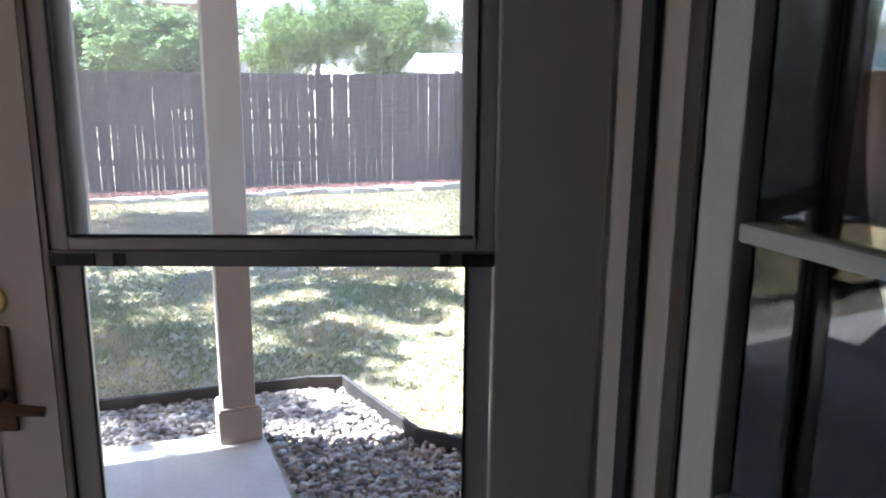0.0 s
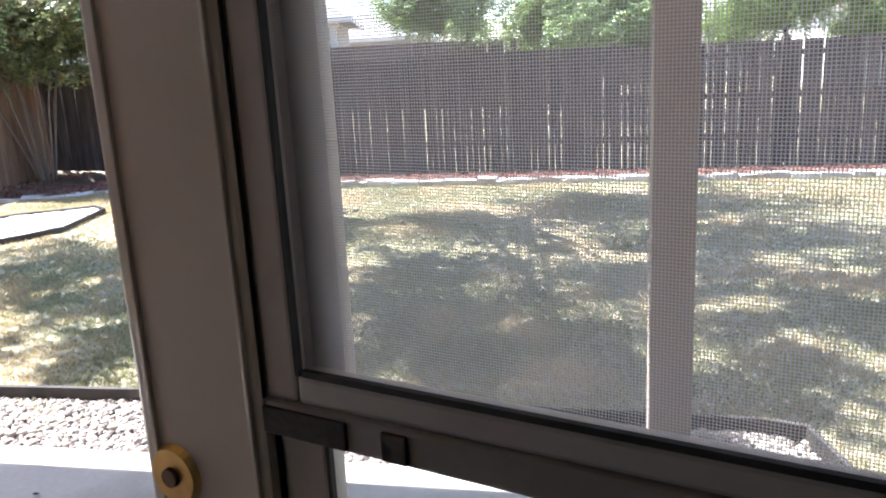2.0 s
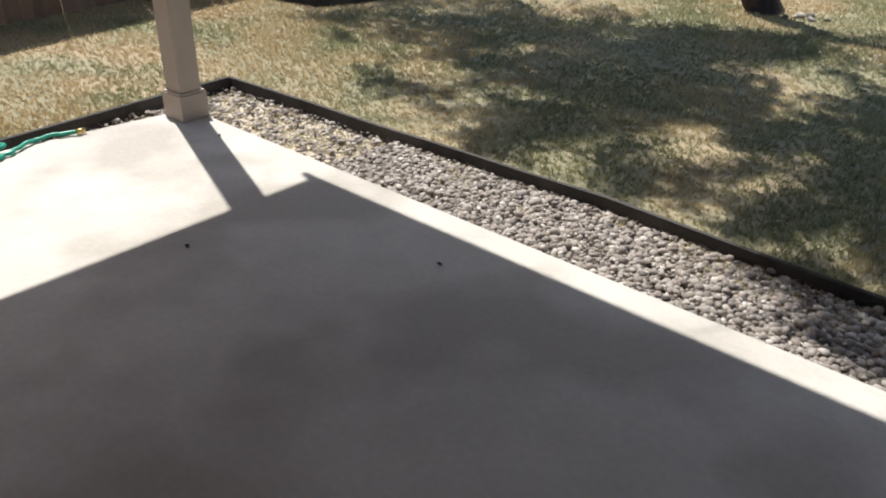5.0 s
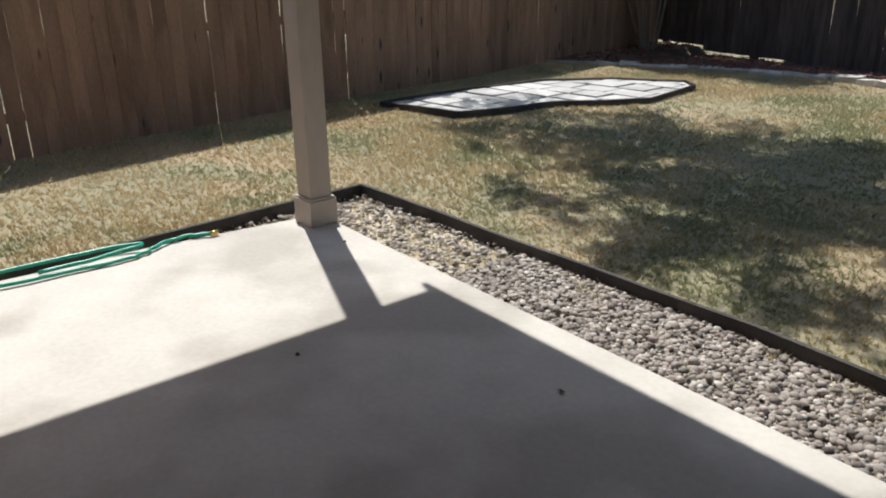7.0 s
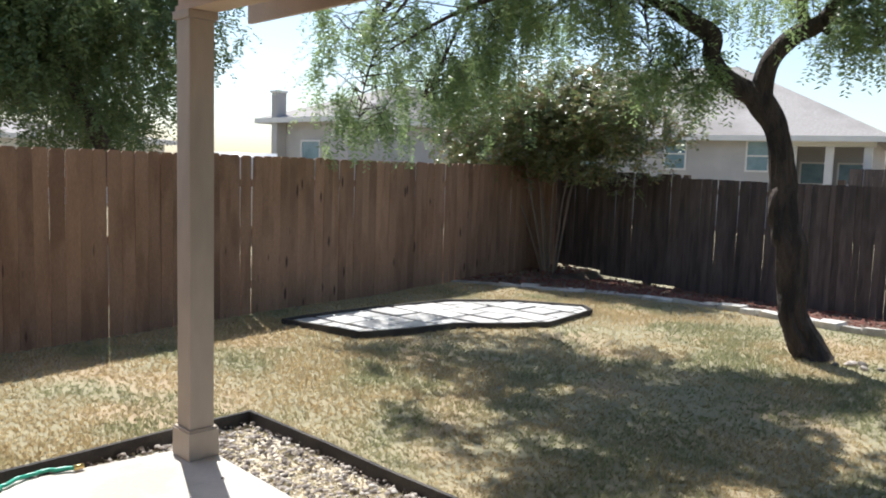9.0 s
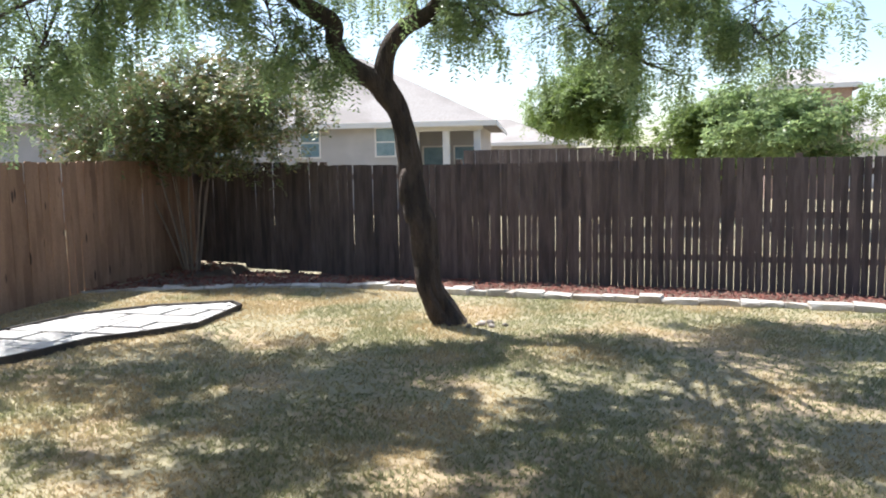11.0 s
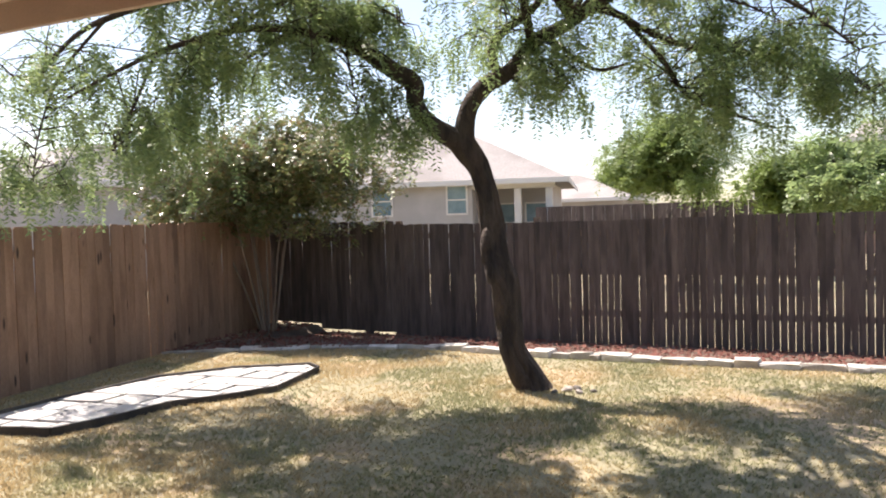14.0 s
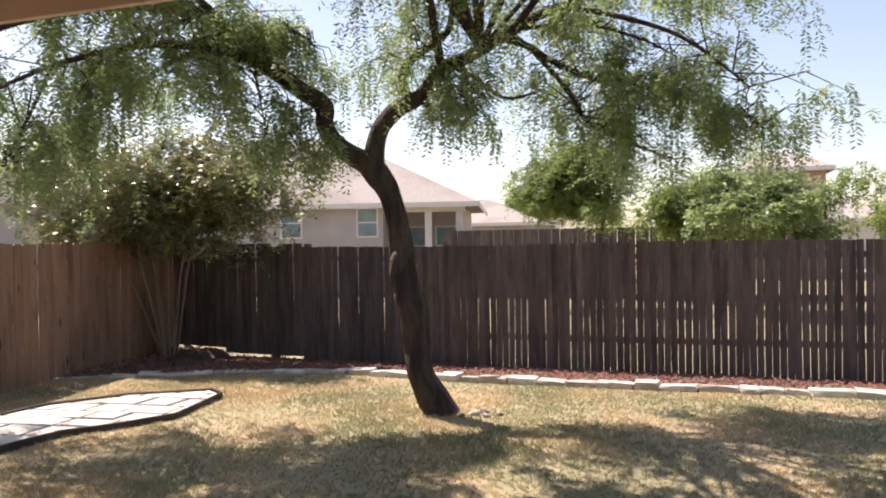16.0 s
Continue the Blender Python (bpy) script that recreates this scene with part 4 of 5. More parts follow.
    for k, (pts, rad) in enumerate(LIMBS):
        limb("limb", pts, rad, seg=10, bumpy=0.15)
        if k == 3:
            continue
        P, Rr = smooth_path(pts, rad, 6)
        start = 0.66 if k < 2 else 0.35 if k < 23 else 0.5 if k < boughs_end else 0.3
        for i in range(int(len(P) * start), len(P)):
            if noise.noise(P[i] * 1.15 + Vector((k * 3.7, 0, 0))) < -0.2:
                continue
            for q in range((4 if k in (9, 19) else 3) if k < 23 else 12 if k < boughs_end else 2):
                a, L = rng.uniform(0, 6.283), rng.uniform(0.35, 1.0) if k < boughs_end else rng.uniform(0.2, 0.5)
                d = Vector((math.cos(a), math.sin(a), rng.uniform(-0.35, 0.65))).normalized()
                p0 = P[i]
                mid = p0 + d * L * 0.55 + Vector((0, 0, 0.06))
                end = p0 + d * L - Vector((0, 0, L * rng.uniform(0.0, 0.55)))
                tube(twigs, [v - Vector(base) for v in (p0, mid, end)], [0.009, 0.006, 0.002], 4, cap=False)
                for s in range(10 if k < 23 else 11 if k < boughs_end else 10):
                    u = rng.uniform(0.3, 1.0) if s < 4 else rng.uniform(0.75, 1.1)
                    c = p0 * (1 - u) ** 2 + mid * 2 * u * (1 - u) + end * u * u
                    # shadow landing point: sprigs are dropped here to shape the light on the ground
                    gx, gy = c.x + 0.557 * c.z, c.y - 0.222 * c.z
                    if gy < 1.0 and gx < 3.2 or 23 <= k < boughs_end and (gx < -1.0 or gy > 1.2 and noise.noise(Vector((gx * 0.95, gy * 1.7, 3.3))) < -0.15 or noise.noise(Vector((gx * 2.6, gy * 3.6, 7.1))) < 0.0):
                        continue
                    # the crown breaks up into sprays with gaps between them
                    if not 23 <= k < boughs_end and noise.noise(c * 2.3 + Vector((0, 0, 5.5))) < -0.06:
                        continue
                    (shade_sprigs if 23 <= k < boughs_end else sprigs).append(tuple(c - Vector(base) + Vector([rng.uniform(-0.08, 0.08) for _ in range(3)])))
    tw = part("twig_work", twigs, BARK, t)
    tw["kind"] = "stuff"
    lv = leaf_mass("leaves", t, LEAF, sprigs, rng, 26, (0.34, 0.066, 0.0095), 0.6)
    lv["kind"] = "stuff"
    lv = leaf_mass("leaves", t, LEAF, shade_sprigs, rng, 26, (0.17, 0.062, 0.0125), 0.2)
    lv["kind"] = "stuff"


yard_tree()


def round_tree(name, label, base, height, crown_c, crown_r, leaf, seed, sprigs, trunk_r=0.12, stems=1, size=(0.3, 0.09, 0.02), leaflets=14, bark=BARK, category="tree", droop=0.2, clumps=26):
    rng = random.Random(seed)
    t = empty(name, pose(*base))
    tagged(t, label, category)
    B = Vector(base)
    for k in range(stems):
        a = 2 * math.pi * k / max(1, stems) + rng.uniform(-0.4, 0.4)
        off = Vector((math.cos(a), math.sin(a), 0)) * (0.10 if stems > 1 else 0)
        tip = Vector(crown_c) - B + Vector((math.cos(a) * crown_r[0] * 0.45, math.sin(a) * crown_r[1] * 0.45, crown_r[2] * 0.2))
        mid = off.lerp(tip, 0.5) + Vector((rng.uniform(-0.1, 0.1), rng.uniform(-0.1, 0.1), 0.1))
        P, R = smooth_path([off - Vector((0, 0, 0.05)), off.lerp(mid, 0.5), mid, tip], [trunk_r, trunk_r * 0.8, trunk_r * 0.6, trunk_r * 0.2], 5)
        part("trunk", tube(bmesh.new(), P, R, 8, 0.15), bark, t, smooth=True)
    for k in range(7):
        a, el = rng.uniform(0, 6.28), rng.uniform(-0.1, 1.0)
        c = Vector(crown_c) - B
        p0 = c - Vector((0, 0, crown_r[2] * 0.6))
        p2 = c + Vector((math.cos(a) * math.cos(el) * crown_r[0], math.sin(a) * math.cos(el) * crown_r[1], math.sin(el) * crown_r[2])) * 0.62
        P, R = smooth_path([p0, p0.lerp(p2, 0.5) + Vector((0, 0, 0.15)), p2], [trunk_r * 0.5, trunk_r * 0.3, trunk_r * 0.08], 4)
        part("limb", tube(bmesh.new(), P, R, 6, 0.1), bark, t, smooth=True)
    pts = []
    for k in range(clumps):
        v = Vector([rng.gauss(0, 1) for _ in range(3)]).normalized() * rng.uniform(0.1, 0.92)
        cc = [crown_c[i] + v[i] * crown_r[i] for i in range(3)]
        rr = rng.uniform(0.22, 0.42)
        pts += ball_points(cc, [r * rr for r in crown_r], sprigs // clumps, rng, 0.2)
    pts = [tuple(Vector(p) - B) for p in pts if p[2] > base[2] + 0.1]
    lv = leaf_mass("leaves", t, leaf, pts, rng, leaflets, size, droop)
    lv["kind"] = "stuff"
    return t


round_tree("crape_myrtle", "bushy multi-stemmed crape myrtle with glossy leaves in the fence corner", (-4.35, 9.0, GZ), 3.4, (-4.35, 8.85, 2.45), (2.25, 1.4, 1.25), LEAF_B, 31, 7400, 0.022, 9, (0.20, 0.072, 0.020), 10, BARK_PALE, clumps=80)
round_tree("live_oak", "broad dark green tree behind the cedar fence", (-10.57, 4.8, GZ), 7, (-12.3, 3.1, 4.1), (3.9, 3.7, 2.5), LEAF_D, 32, 15000, 0.24, 1, (0.36, 0.095, 0.020), 14, BARK, droop=0.5, clumps=60)
round_tree("shade_tree", "bright green rounded tree in the yard behind", (1.1, 18.0, GZ), 4.0, (1.05, 18.0, 3.0), (1.6, 1.5, 1.3), LEAF_C, 33, 4200, 0.09, 1, clumps=40)
round_tree("shade_tree", "green spreading tree in the yard behind", (5.0, 17.6, GZ), 3.4, (5.0, 17.6, 2.35), (2.1, 1.6, 1.05), LEAF, 34, 2200, 0.09, 1, (0.35, 0.11, 0.03))
round_tree("willow_tree", "pale green feathery tree over the back fence", (8.2, 16.0, GZ), 4.0, (8.3, 16.0, 2.7), (1.9, 1.7, 1.25), LEAF_C, 35, 2600, 0.09, 1, droop=0.5)
round_tree("willow_tree", "pale green feathery tree beside the shed", (11.2, 17.5, GZ), 4.2, (11.0, 17.5, 2.7), (2.0, 1.7, 1.5), LEAF_C, 36, 2600, 0.09, 1, droop=0.4)
round_tree("shade_tree", "loose green tree beside the far fence", (3.6, 21.5, GZ), 3.6, (3.6, 21.5, 2.35), (2.3, 1.6, 1.15), LEAF_C, 43, 1800, 0.09, 1, (0.4, 0.13, 0.035))
round_tree("cedar_tree", "small dark green tree far off behind the roofs", (-5.2, 44.0, GZ), 5.0, (-5.2, 44.0, 3.9), (1.7, 1.7, 1.5), LEAF, 37, 900, 0.15, 1, (0.5, 0.2, 0.06))
round_tree("shade_tree", "distant green tree behind the neighbour's house", (-24.0, 27.0, GZ), 5.0, (-24.0, 27.0, 3.3), (3.0, 2.5, 1.7), LEAF_C, 38, 1500, 0.2, 1, (0.5, 0.2, 0.06))
round_tree("shrub", "light green shrub in front of the back fence", (10.65, 8.55, GZ), 1.5, (10.75, 8.5, 0.85), (0.55, 0.4, 0.85), LEAF_C, 39, 900, 0.02, 4, (0.16, 0.06, 0.016), 12, BARK_PALE, "shrub")
round_tree("shrub", "round green shrub in front of the back fence", (11.75, 8.45, GZ), 1.3, (11.75, 8.4, 0.72), (0.62, 0.45, 0.74), LEAF_C, 40, 1000, 0.02, 4, (0.16, 0.06, 0.016), 12, BARK_PALE, "shrub")
round_tree("shrub", "round green shrub in front of the back fence", (13.0, 8.35, GZ), 1.2, (13.0, 8.3, 0.6), (0.6, 0.45, 0.62), LEAF_C, 41, 800, 0.02, 4, (0.16, 0.06, 0.016), 12, BARK_PALE, "shrub")


# ---- houses round about ----
def window_part(parent, x, y, z0, z1, w, facing=-1):
    win = part("window", box((x - w / 2, y - 0.03, z0), (x + w / 2, y + 0.005, z1)), WINDOW, parent)
    for a, b in (((x - w / 2 - 0.06, z0 - 0.06), (x + w / 2 + 0.06, z0)), ((x - w / 2 - 0.06, z1), (x + w / 2 + 0.06, z1 + 0.06)), ((x - w / 2 - 0.06, z0), (x - w / 2, z1)), ((x + w / 2, z0), (x + w / 2 + 0.06, z1)), ((x - w / 2, (z0 + z1) / 2 - 0.025), (x + w / 2, (z0 + z1) / 2 + 0.025))):
        part("frame", box((a[0], y - 0.06, a[1]), (b[0], y + 0.004, b[1])), TRIM, win)


def house(name, label, x0, x1, y0, y1, eave, ridge, r0, r1, wall_mat=SIDING, overhang=0.45, windows=(), chimney=None, porch=None, ry=None, turn=0.0):
    h = empty(name, pose(x1, y0, GZ, 0, 0, turn) @ Matrix.Translation((-x1, -y0, 0)))
    tagged(h, label, "house")
    if porch:
        part("wall", box((x0, y0, 0), (porch, y1, eave)), wall_mat, h)
        part("porch_wall", box((porch + 0.01, y0 + 2.4, 0), (x1 - 0.3, y1, eave)), wall_mat, h)
        part("lintel", box((porch + 0.01, y0 + 0.05, eave - 0.3), (x1 - 0.05, y0 + 0.3, eave - 0.01)), TRIM, h)
        for k in range(3):
            px = porch + 0.5 + (x1 - porch - 0.75) * k / 2
            part("column", box((px - 0.12, y0 + 0.06, 0), (px + 0.12, y0 + 0.29, eave - 0.31), 0.01), TRIM, h)
        for k in range(2):
            window_part(h, porch + 0.9 + k * 1.2, y0 + 2.4, 0.9, 2.3, 0.8)
    else:
        part("wall", box((x0, y0, 0), (x1, y1, eave)), wall_mat, h)
    o = overhang
    bm = bmesh.new()
    ym = ry if ry is not None else (y0 + y1) / 2
    e = [bm.verts.new(p) for p in ((x0 - o, y0 - o, eave), (x1 + o, y0 - o, eave), (x1 + o, y1 + o, eave), (x0 - o, y1 + o, eave))]
    r = [bm.verts.new((r0, ym, ridge)), bm.verts.new((r1, ym, ridge))]
    bm.faces.new((e[0], e[1], r[1], r[0]))
    bm.faces.new((e[1], e[2], r[1]))
    bm.faces.new((e[2], e[3], r[0], r[1]))
    bm.faces.new((e[3], e[0], r[0]))
    bm.faces.new(e[::-1])
    roof = part("roof", bm, ROOF, h)
    for lo, hi in (((x0 - o, y0 - o - 0.03, eave - 0.16), (x1 + o, y0 - o, eave + 0.02)), ((x1 + o, y0 - o, eave - 0.16), (x1 + o + 0.03, y1 + o, eave + 0.02)), ((x0 - o - 0.03, y0 - o, eave - 0.16), (x0 - o, y1 + o, eave + 0.02))):
        part("fascia", box(lo, hi), TRIM, roof)
    for x, z0, z1, w in windows:
        window_part(h, x, y0, z0, z1, w)
    if chimney:
        c = part("chimney", box((chimney[0] - 0.17, chimney[1] - 0.2, 0), (chimney[0] + 0.17, chimney[1] + 0.2, chimney[2]), 0.02), wall_mat, h)
        part("chimney_cap", box((chimney[0] - 0.21, chimney[1] - 0.25, chimney[2]), (chimney[0] + 0.21, chimney[1] + 0.25, chimney[2] + 0.08), 0.02), TRIM, c)
    return h


house("house_behind", "grey-beige single-storey house with a brown hip roof and a columned porch", -17.5, -3.95, 25.0, 36.0, 3.12, 6.15, -15.0, -9.4,
      windows=[(-10.2, 2.0, 3.0, 0.68), (-7.45, 2.0, 2.95, 0.66), (-13.6, 2.0, 3.0, 0.9)], porch=-6.9, turn=13.0)
house("house_beyond", "low beige house farther back with a brown roof", -16, -4.6, 40, 48, 2.7, 4.2, -12, -8)
house("house_chimney", "pale grey house with a tall chimney beyond the cedar fence", -21, -16.6, 14.2, 22, 3.3, 4.7, -19.2, -17.8, windows=[(-18.6, 1.3, 2.5, 1.0)], chimney=(-20.3, 14.0, 4.2))
house("house_low", "small beige house with a brown roof among trees", -27, -20.2, 24.5, 31, 3.0, 4.3, -24, -22, windows=[(-23, 1.2, 2.4, 1.0)])
house("house_long", "long low pale building beyond the cedar fence", -40, -26, -3, 12.5, 2.45, 3.4, -35, -31, TRIM)
house("brown_house", "brown brick house standing tall among the trees", 5.6, 8.7, 33.0, 40.0, 4.5, 5.5, 6.5, 7.8, BRICKWALL, 0.3)
house("house_far", "low pale house far beyond the back fence", 2.0, 14.0, 44, 52, 2.6, 3.9, 5.0, 11.0, TRIM)
house("pale_house", "pale house with a brown roof past the garden shed", 12.5, 26, 25, 34, 2.9, 5.4, 16.5, 21, TRIM, windows=[(20.6, 1.2, 2.1, 1.3)], chimney=(13.4, 27.0, 5.2))


def garden_shed():
    s = empty("garden_shed", pose(11.1, 14.0, GZ))
    tagged(s, "tan garden shed with a white metal roof beyond the fence", "shed")
    part("wall", box((0, 0, 0), (2.5, 2.2, 1.72)), SIDING, s)
    bm = bmesh.new()
    pr = [(-0.12, -0.15, 1.70), (2.62, -0.15, 1.70), (2.62, 1.1, 2.15), (-0.12, 1.1, 2.15), (-0.12, 2.35, 1.70), (2.62, 2.35, 1.70)]
    v = [bm.verts.new(p) for p in pr]
    bm.faces.new((v[0], v[1], v[2], v[3]))
    bm.faces.new((v[3], v[2], v[5], v[4]))
    bm.faces.new((v[0], v[3], v[4]))
    bm.faces.new((v[1], v[5], v[2]))
    roof = part("roof", bm, WHITE, s)
    for k in range(9):
        x = -0.12 + 2.74 * k / 8
        part("seam", box((x - 0.012, -0.15, 1.70), (x + 0.012, -0.13, 1.735)), METAL, roof)
    part("corner_trim", box((-0.02, -0.02, 0), (0.08, 0.0, 1.70)), WHITE, s)
    part("corner_trim", box((2.42, -0.02, 0), (2.52, 0.0, 1.70)), WHITE, s)


garden_shed()


# ---- small things ----
def hose():
    rng = random.Random(4)
    h = empty("garden_hose", pose(-0.45, -1.1, 0.0))
    tagged(h, "teal green garden hose coiled loosely on the patio's edge", "hose")
    pts = []
    for k in range(150):
        u = k / 149
        a = u * 6.283 * 1.9
        y = -0.55 + 1.25 * u if u > 0.6 else -0.25 + 0.55 * math.sin(a)
        x = 0.10 + 0.10 * math.cos(a * 0.9) * (1 - 0.4 * u) + 0.08 * u + 0.03 * rng.uniform(-0.3, 0.3)
        pts.append((x + 0.02, y - 0.1, 0.016 + 0.014 * (1 + math.sin(a * 0.5 + 1)) * (1 if u < 0.8 else 0.2)))
    P, R = smooth_path(pts[::3], [0.0115] * len(pts[::3]), 3)
    part("tube", tube(bmesh.new(), P, R, 8), HOSE, h, smooth=True)
    e = P[-1]
    part("coupling", tube(bmesh.new(), [e, e + Vector((0.0, 0.05, 0))], [0.016, 0.014], 10), BRASS, h, "brass hose coupling", True)


hose()


def debris():
    rng = random.Random(14)
    for x, y, s in ((2.23, -0.25, 0.018), (1.33, -0.85, 0.014), (2.98, -1.62, 0.022), (0.33, 0.02, 0.012), (3.6, -1.25, 0.02)):
        bm = bmesh.new()
        vs = [bm.verts.new((math.cos(k * 1.05) * s * rng.uniform(0.6, 1.3), math.sin(k * 1.05) * s * rng.uniform(0.5, 1.0), rng.uniform(0.002, 0.012))) for k in range(6)]
        c = bm.verts.new((0, 0, 0.016))
        for k in range(6):
            bm.faces.new((vs[k], vs[(k + 1) % 6], c))
        bm.faces.new(vs[::-1])
        tagged(part("dry_leaf", bm, DEBRIS), "curled dark dry leaf on the concrete", "leaf", "dry leaves on the patio").location = (x, y, 0.001)


debris()


def rocks_at_tree():
    rng = random.Random(19)
    for x, y, s in ((1.52, 6.02, 0.06), (1.66, 5.95, 0.045), (1.60, 6.12, 0.05), (1.78, 6.05, 0.035), (1.42, 5.9, 0.04)):
        bm = bmesh.new()
        lump(bm, (0, 0, s * 0.4), (s, s * 0.8, s * 0.6), rng, 2)
        tagged(part("small_rock", bm, PEBBLE), "small rough stone at the foot of the tree", "stone", "stones at the tree").location = (x, y, lay_of_land(x, y))


rocks_at_tree()


def parked_van():
    v = empty("parked_van", pose(-13.4, 8.3, GZ, 0, 0, 149))
    tagged(v, "white van parked beyond the cedar fence", "van")
    bm = bmesh.new()
    side = [(-2.3, 0.35), (2.3, 0.35), (2.35, 1.0), (1.75, 1.15), (1.2, 1.86), (0.9, 1.95), (-2.1, 1.95), (-2.3, 1.75)]
    a = [bm.verts.new((x, -0.9, z)) for x, z in side]
    b = [bm.verts.new((x, 0.9, z)) for x, z in side]
    bm.faces.new(a)
    bm.faces.new(b[::-1])
    for i in range(len(side)):
        bm.faces.new((a[(i + 1) % 8], a[i], b[i], b[(i + 1) % 8]))
    bmesh.ops.bevel(bm, geom=bm.edges[:], offset=0.07, segments=3, affect="EDGES")
    part("body", bm, WHITE, v, smooth=True)
    for y in (-0.905, 0.905):
        for x0, x1 in ((0.2, 1.1), (-0.9, 0.1), (-2.0, -1.0)):
            part("window", box((x0, y - 0.01, 1.35), (x1, y + 0.01, 1.75), 0.004), WINDOW, v)
        for x in (-1.5, 1.45):
            bm = bmesh.new()
            bmesh.ops.create_cone(bm, segments=24, radius1=0.34, radius2=0.34, depth=0.22, cap_ends=True, matrix=Matrix.Translation((x, y * 0.93, 0.34)) @ Euler((math.pi / 2, 0, 0)).to_matrix().to_4x4())
            w = part("wheel", bm, BLACK, v)
            bm = bmesh.new()
            bmesh.ops.create_cone(bm, segments=20, radius1=0.2, radius2=0.2, depth=0.24, cap_ends=True, matrix=Matrix.Translation((x, y * 0.93, 0.34)) @ Euler((math.pi / 2, 0, 0)).to_matrix().to_4x4())
            part("rim", bm, METAL, w)


parked_van()


# ---- loose ground cover ----
def pebbles():
    rng = random.Random(6)
    meshes = []
    for k in range(10):
        bm = bmesh.new()
        lump(bm, (0, 0, 0), (rng.uniform(0.8, 1.2), rng.uniform(0.6, 0.95), rng.uniform(0.45, 0.7)), rng, 1)
        me = bpy.data.meshes.new("pebble")
        bm.to_mesh(me)
        bm.free()
        me.polygons.foreach_set("use_smooth", [True] * len(me.polygons))
        me.materials.append(PEBBLE)
        meshes.append(me)
    top = empty("river_pebbles", pose(0, 0, GZ))
    tagged(top, "rounded grey and tan river pebbles filling the bed beside the patio", "pebbles", kind="stuff")
    V, F = [], []
    near = 0
    area = [(1.0, 5.3, 0.1, 0.78, 21000), (4.9, 6.8, -2.5, 0.6, 13000), (-0.55, 1.2, 0.14, 0.76, 1100), (-0.56, -0.3, -2.4, 0.5, 900)]
    for x0, x1, y0, y1, n in area:
        for k in range(n):
            x, y = rng.uniform(x0, x1), rng.uniform(y0, y1)
            if not inside(x, y, BED) or inside(x, y, SLAB):
                continue
            s = rng.choice((0.008, 0.010, 0.012, 0.015, 0.018, 0.023)) * (1.0 + 0.16 * max(0, min(1, (x - 2.2) / 2.5)))
            z = 0.012 + rng.uniform(0, 0.034)
            if near < 300 and 1.6 < x < 4.6 and s > 0.0205 and y < 0.75:
                near += 1
                p = new("pebble", rng.choice(meshes))
                p.parent = top
                p.matrix_basis = Matrix.LocRotScale((x, y, z + 0.012), Euler((rng.uniform(-.3, .3), rng.uniform(-.3, .3), rng.uniform(0, 6.28))), (s, s, s))
                continue
            i = len(V)
            a = rng.uniform(0, 6.28)
            ca, sa = math.cos(a) * s, math.sin(a) * s
            sy, sz = rng.uniform(0.5, 0.95), rng.uniform(0.3, 0.6)
            for lz, rr, m in ((-0.3, 0.95, 6), (0.6, 0.8, 6)):
                for q in range(m):
                    b = 2 * math.pi * q / m + lz
                    px, py = math.cos(b) * rr * rng.uniform(0.88, 1.1), math.sin(b) * rr * sy
                    V.append((x + px * ca - py * sa, y + px * sa + py * ca, z + lz * s * sz))
            V.append((x, y, z + s * sz))
            for r in range(1):
                for q in range(6):
                    F.append((i + r * 6 + q, i + r * 6 + (q + 1) % 6, i + r * 6 + 6 + (q + 1) % 6, i + r * 6 + 6 + q))
            for q in range(6):
                F.append((i + 6 + q, i + 6 + (q + 1) % 6, i + 12))
    rest = raw("small_pebbles", V, F, PEBBLES, top, True)
    rest["kind"] = "stuff"


pebbles()


def mulch():
    rng = random.Random(7)
    V, F = [], []
    n = 0
    while n < 5200:
        x = rng.uniform(-4.9, 14.0)
        y = rng.uniform(6.7, 9.9)
        if not inside(x, y, MULCHED) or rng.random() < 0.12:
            continue
        n += 1
        L, w, a, z = rng.uniform(0.03, 0.09), rng.uniform(0.008, 0.02), rng.uniform(0, 6.28), lay_of_land(x, y) + 0.018 + rng.uniform(0, 0.025)
        ux, uy = math.cos(a), math.sin(a)
        i = len(V)
        t = rng.uniform(-0.02, 0.02)
        for sx, sy, sz in ((-1, -1, 0), (1, -1, 0), (1, 1, 0), (-1, 1, 0), (0.8, 0, 0.012), (-0.8, 0, 0.012)):
            V.append((x + ux * L / 2 * sx - uy * w * sy, y + uy * L / 2 * sx + ux * w * sy, z + sz + t * sx))
        F += [(i, i + 1, i + 4, i + 5), (i + 2, i + 3, i + 5, i + 4), (i + 1, i + 2, i + 4), (i + 3, i, i + 5)]
    m = raw("red_mulch", V, F, MULCH)
    tagged(m, "red shredded bark mulch along the fences", "mulch", kind="stuff")


mulch()


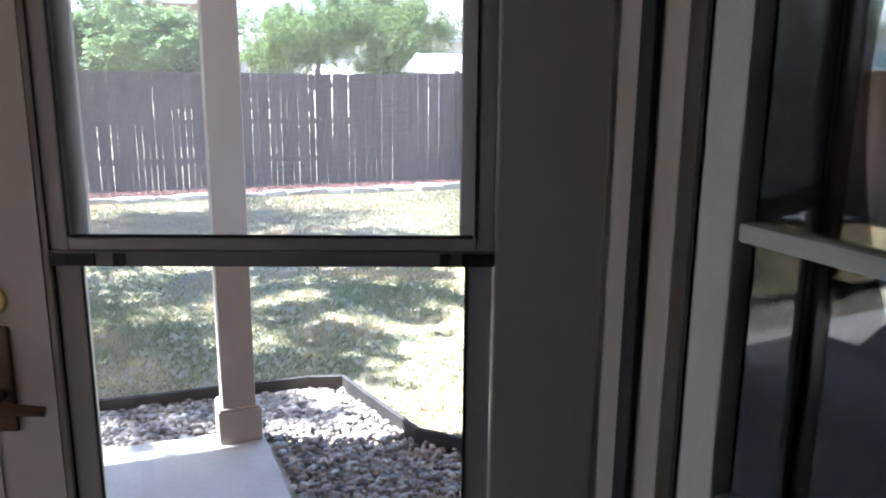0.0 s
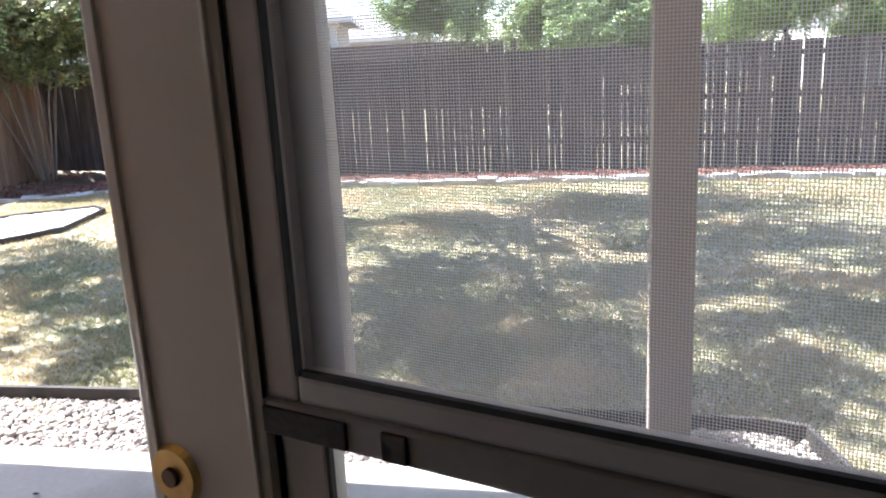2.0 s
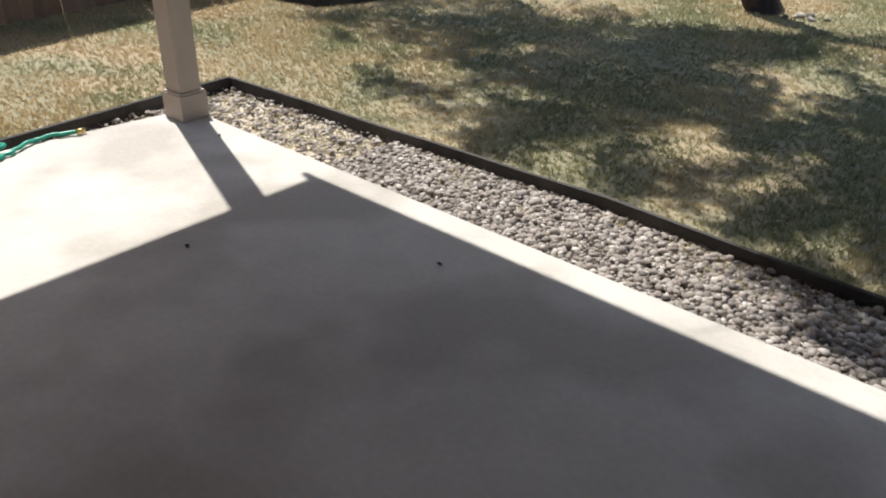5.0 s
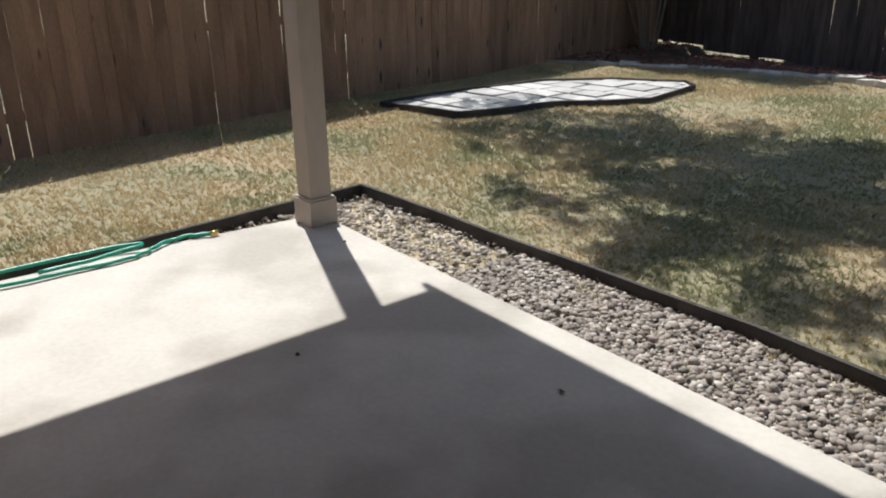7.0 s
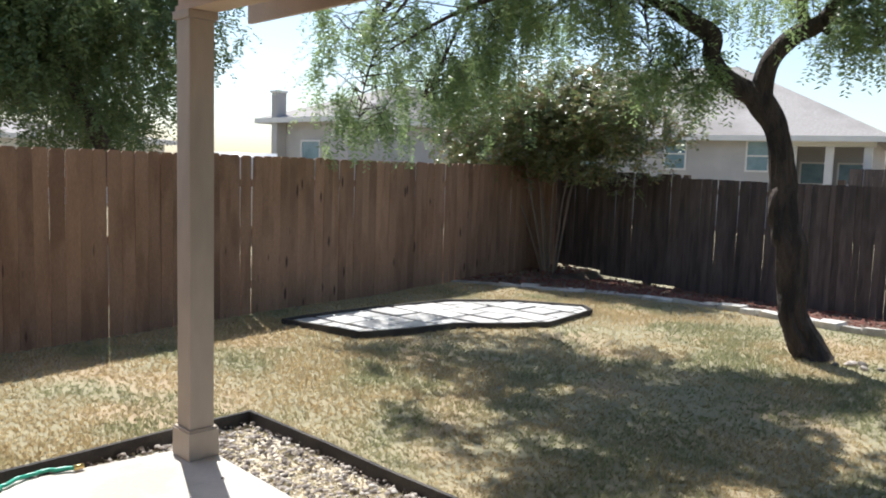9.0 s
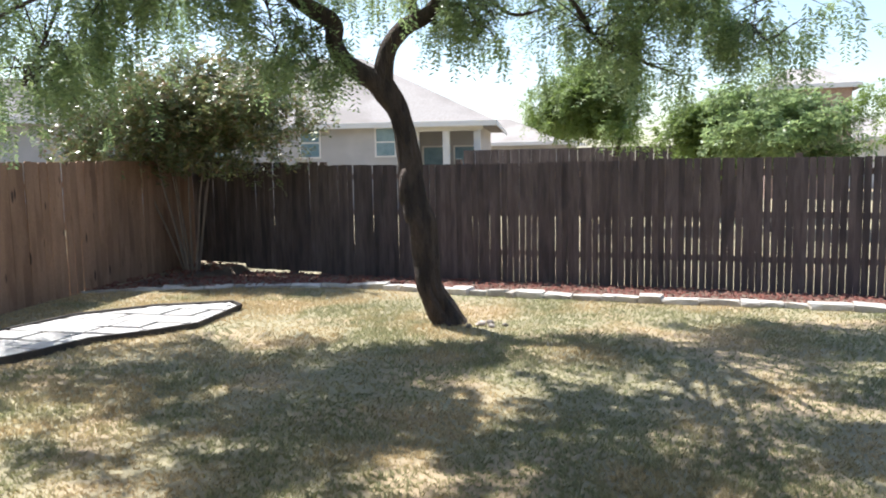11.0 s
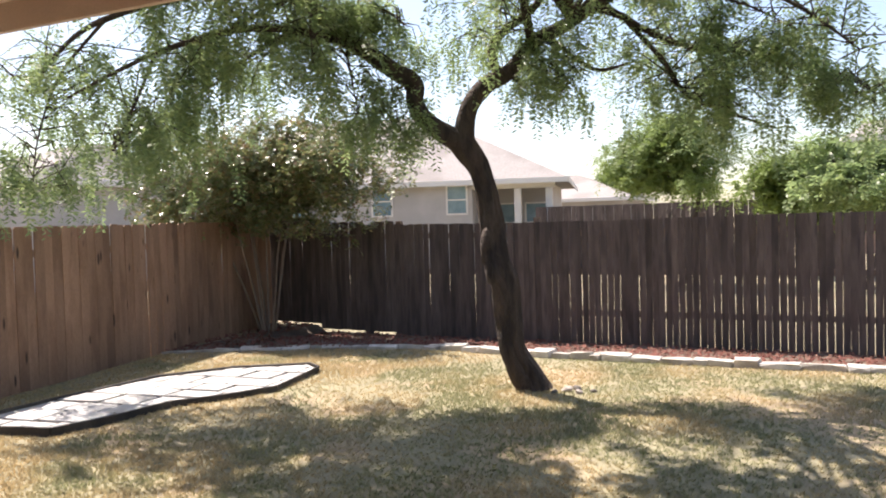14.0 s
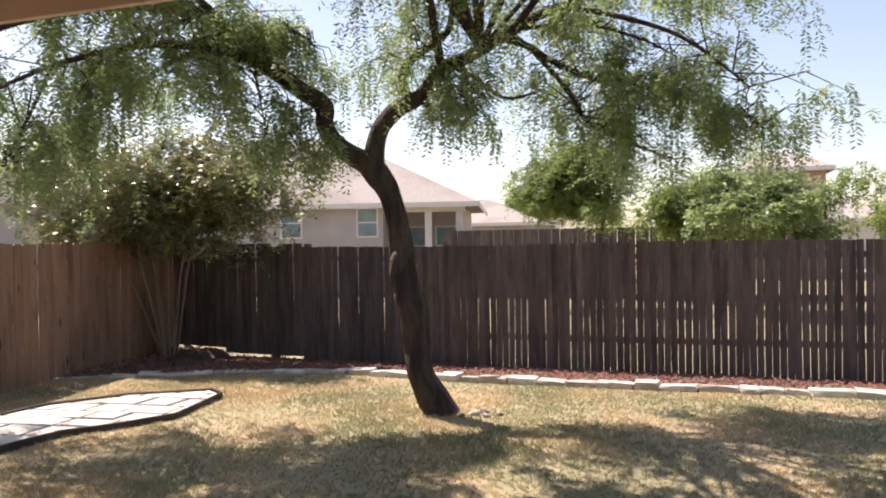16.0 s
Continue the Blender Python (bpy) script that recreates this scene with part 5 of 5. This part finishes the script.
def blades(name, label, material, spots, hgt, wid, seed, lean=0.5, category="grass"):
    rng = np.random.default_rng(seed)
    p = np.array(spots, dtype=float)
    n = len(p)
    a = rng.uniform(0, 2 * np.pi, n)
    h = rng.uniform(hgt[0], hgt[1], n) * p[:, 3]
    w = rng.uniform(wid[0], wid[1], n)
    b = rng.uniform(0, 2 * np.pi, n)
    l = rng.uniform(0.1, lean, n) * h
    tip = np.stack([p[:, 0] + np.cos(b) * l, p[:, 1] + np.sin(b) * l, p[:, 2] + h], 1)
    s = np.stack([np.cos(a) * w, np.sin(a) * w, np.zeros(n)], 1)
    v = np.empty((n, 3, 3))
    v[:, 0], v[:, 1], v[:, 2] = p[:, :3] - s, p[:, :3] + s, tip
    me = bpy.data.meshes.new(name)
    me.vertices.add(n * 3)
    me.vertices.foreach_set("co", v.ravel())
    me.loops.add(n * 3)
    me.loops.foreach_set("vertex_index", np.arange(n * 3))
    me.polygons.add(n)
    me.polygons.foreach_set("loop_start", np.arange(n) * 3)
    me.update()
    me.materials.append(material)
    return tagged(new(name, me), label, category, kind="stuff")


def tufts(name, label, material, spots, hgt, spread, per, seed):
    """Grass in tufts: each a fan of blades from one root."""
    rng = np.random.default_rng(seed)
    p = np.array(spots, dtype=float)
    n = len(p)
    v = np.empty((n, 1 + 2 * per, 3))
    v[:, 0] = p[:, :3]
    for k in range(per):
        a = rng.uniform(0, 2 * np.pi, n)
        r = rng.uniform(0.3, 1.0, n) * spread
        h = rng.uniform(hgt[0], hgt[1], n) * p[:, 3]
        w = rng.uniform(0.003, 0.006, n)
        c, s = np.cos(a), np.sin(a)
        v[:, 1 + 2 * k] = np.stack([p[:, 0] + c * r * 0.4 - s * w, p[:, 1] + s * r * 0.4 + c * w, p[:, 2]], 1)
        v[:, 2 + 2 * k] = np.stack([p[:, 0] + c * r, p[:, 1] + s * r, p[:, 2] + h], 1)
    i = np.arange(n)[:, None] * (1 + 2 * per)
    tri = np.stack([np.stack([i[:, 0], i[:, 0] + 1 + 2 * k, i[:, 0] + 2 + 2 * k], 1) for k in range(per)], 1).reshape(-1)
    me = bpy.data.meshes.new(name)
    me.vertices.add(n * (1 + 2 * per))
    me.vertices.foreach_set("co", v.ravel())
    me.loops.add(len(tri))
    me.loops.foreach_set("vertex_index", tri)
    me.polygons.add(n * per)
    me.polygons.foreach_set("loop_start", np.arange(n * per) * 3)
    me.update()
    me.materials.append(material)
    return tagged(new(name, me), label, "grass", kind="stuff")


def lawn():
    rng = random.Random(9)
    spots = []
    for x0, x1, y0, y1, n in ((-4.6, 8.0, -2.6, 3.4, 125000), (-4.8, 9.0, 3.4, 8.1, 75000), (8.0, 15.0, 0.0, 7.7, 12000)):
        for k in range(n):
            x, y = rng.uniform(x0, x1), rng.uniform(y0, y1)
            if x < left_x(y) + 0.06 or (y < 0.9 and (inside(x, y, BED) or x > 6.9 and y < -2.6)):
                continue
            if 2.7 < y < 6.5 and -3.4 < x < -1.3 and inside(x, y, PAVED):
                continue
            if y > 6.6 and inside(x, y, MULCHED):
                continue
            th = noise.noise(Vector((x * 0.7, y * 0.7, 8.0)))
            if rng.random() < 0.45 - 0.9 * th:
                if rng.random() < 0.5:
                    continue
            spots.append((x, y, lay_of_land(x, y), 1.0 + 0.5 * th))
    tufts("grass", "short patchy lawn grass, dry straw and green", GRASS, spots, (0.008, 0.034), 0.028, 5, 1)
    spots = []
    for k in range(30000):
        x, y = rng.uniform(-0.57, 2.6), rng.uniform(-2.4, 0.78)
        if not inside(x, y, BED) or inside(x, y, SLAB) or rng.random() < (x - 0.6) / 2.0 or noise.noise(Vector((x * 3, y * 3, 1))) < -0.15:
            continue
        spots.append((x, y, GZ + 0.008, 1.0))
    for k in range(2600):
        u = rng.uniform(-0.58, 5.3)
        spots.append((u, 0.83 + rng.uniform(-0.01, 0.12), GZ, rng.uniform(0.8, 1.9)))
    for k in range(5200):
        x, y = rng.uniform(1.2, 5.0), 0.76 - abs(rng.gauss(0, 0.16))
        if inside(x, y, BED) and not inside(x, y, SLAB) and noise.noise(Vector((x * 2.5, y * 4, 6))) > 0.0:
            spots.append((x, y, GZ + 0.03, 1.0))
    blades("dry_straw", "dry straw-coloured grass in the pebble bed and along the edging", STRAW, spots, (0.008, 0.035), (0.003, 0.0065), 2, 3.5, "dry grass")


lawn()
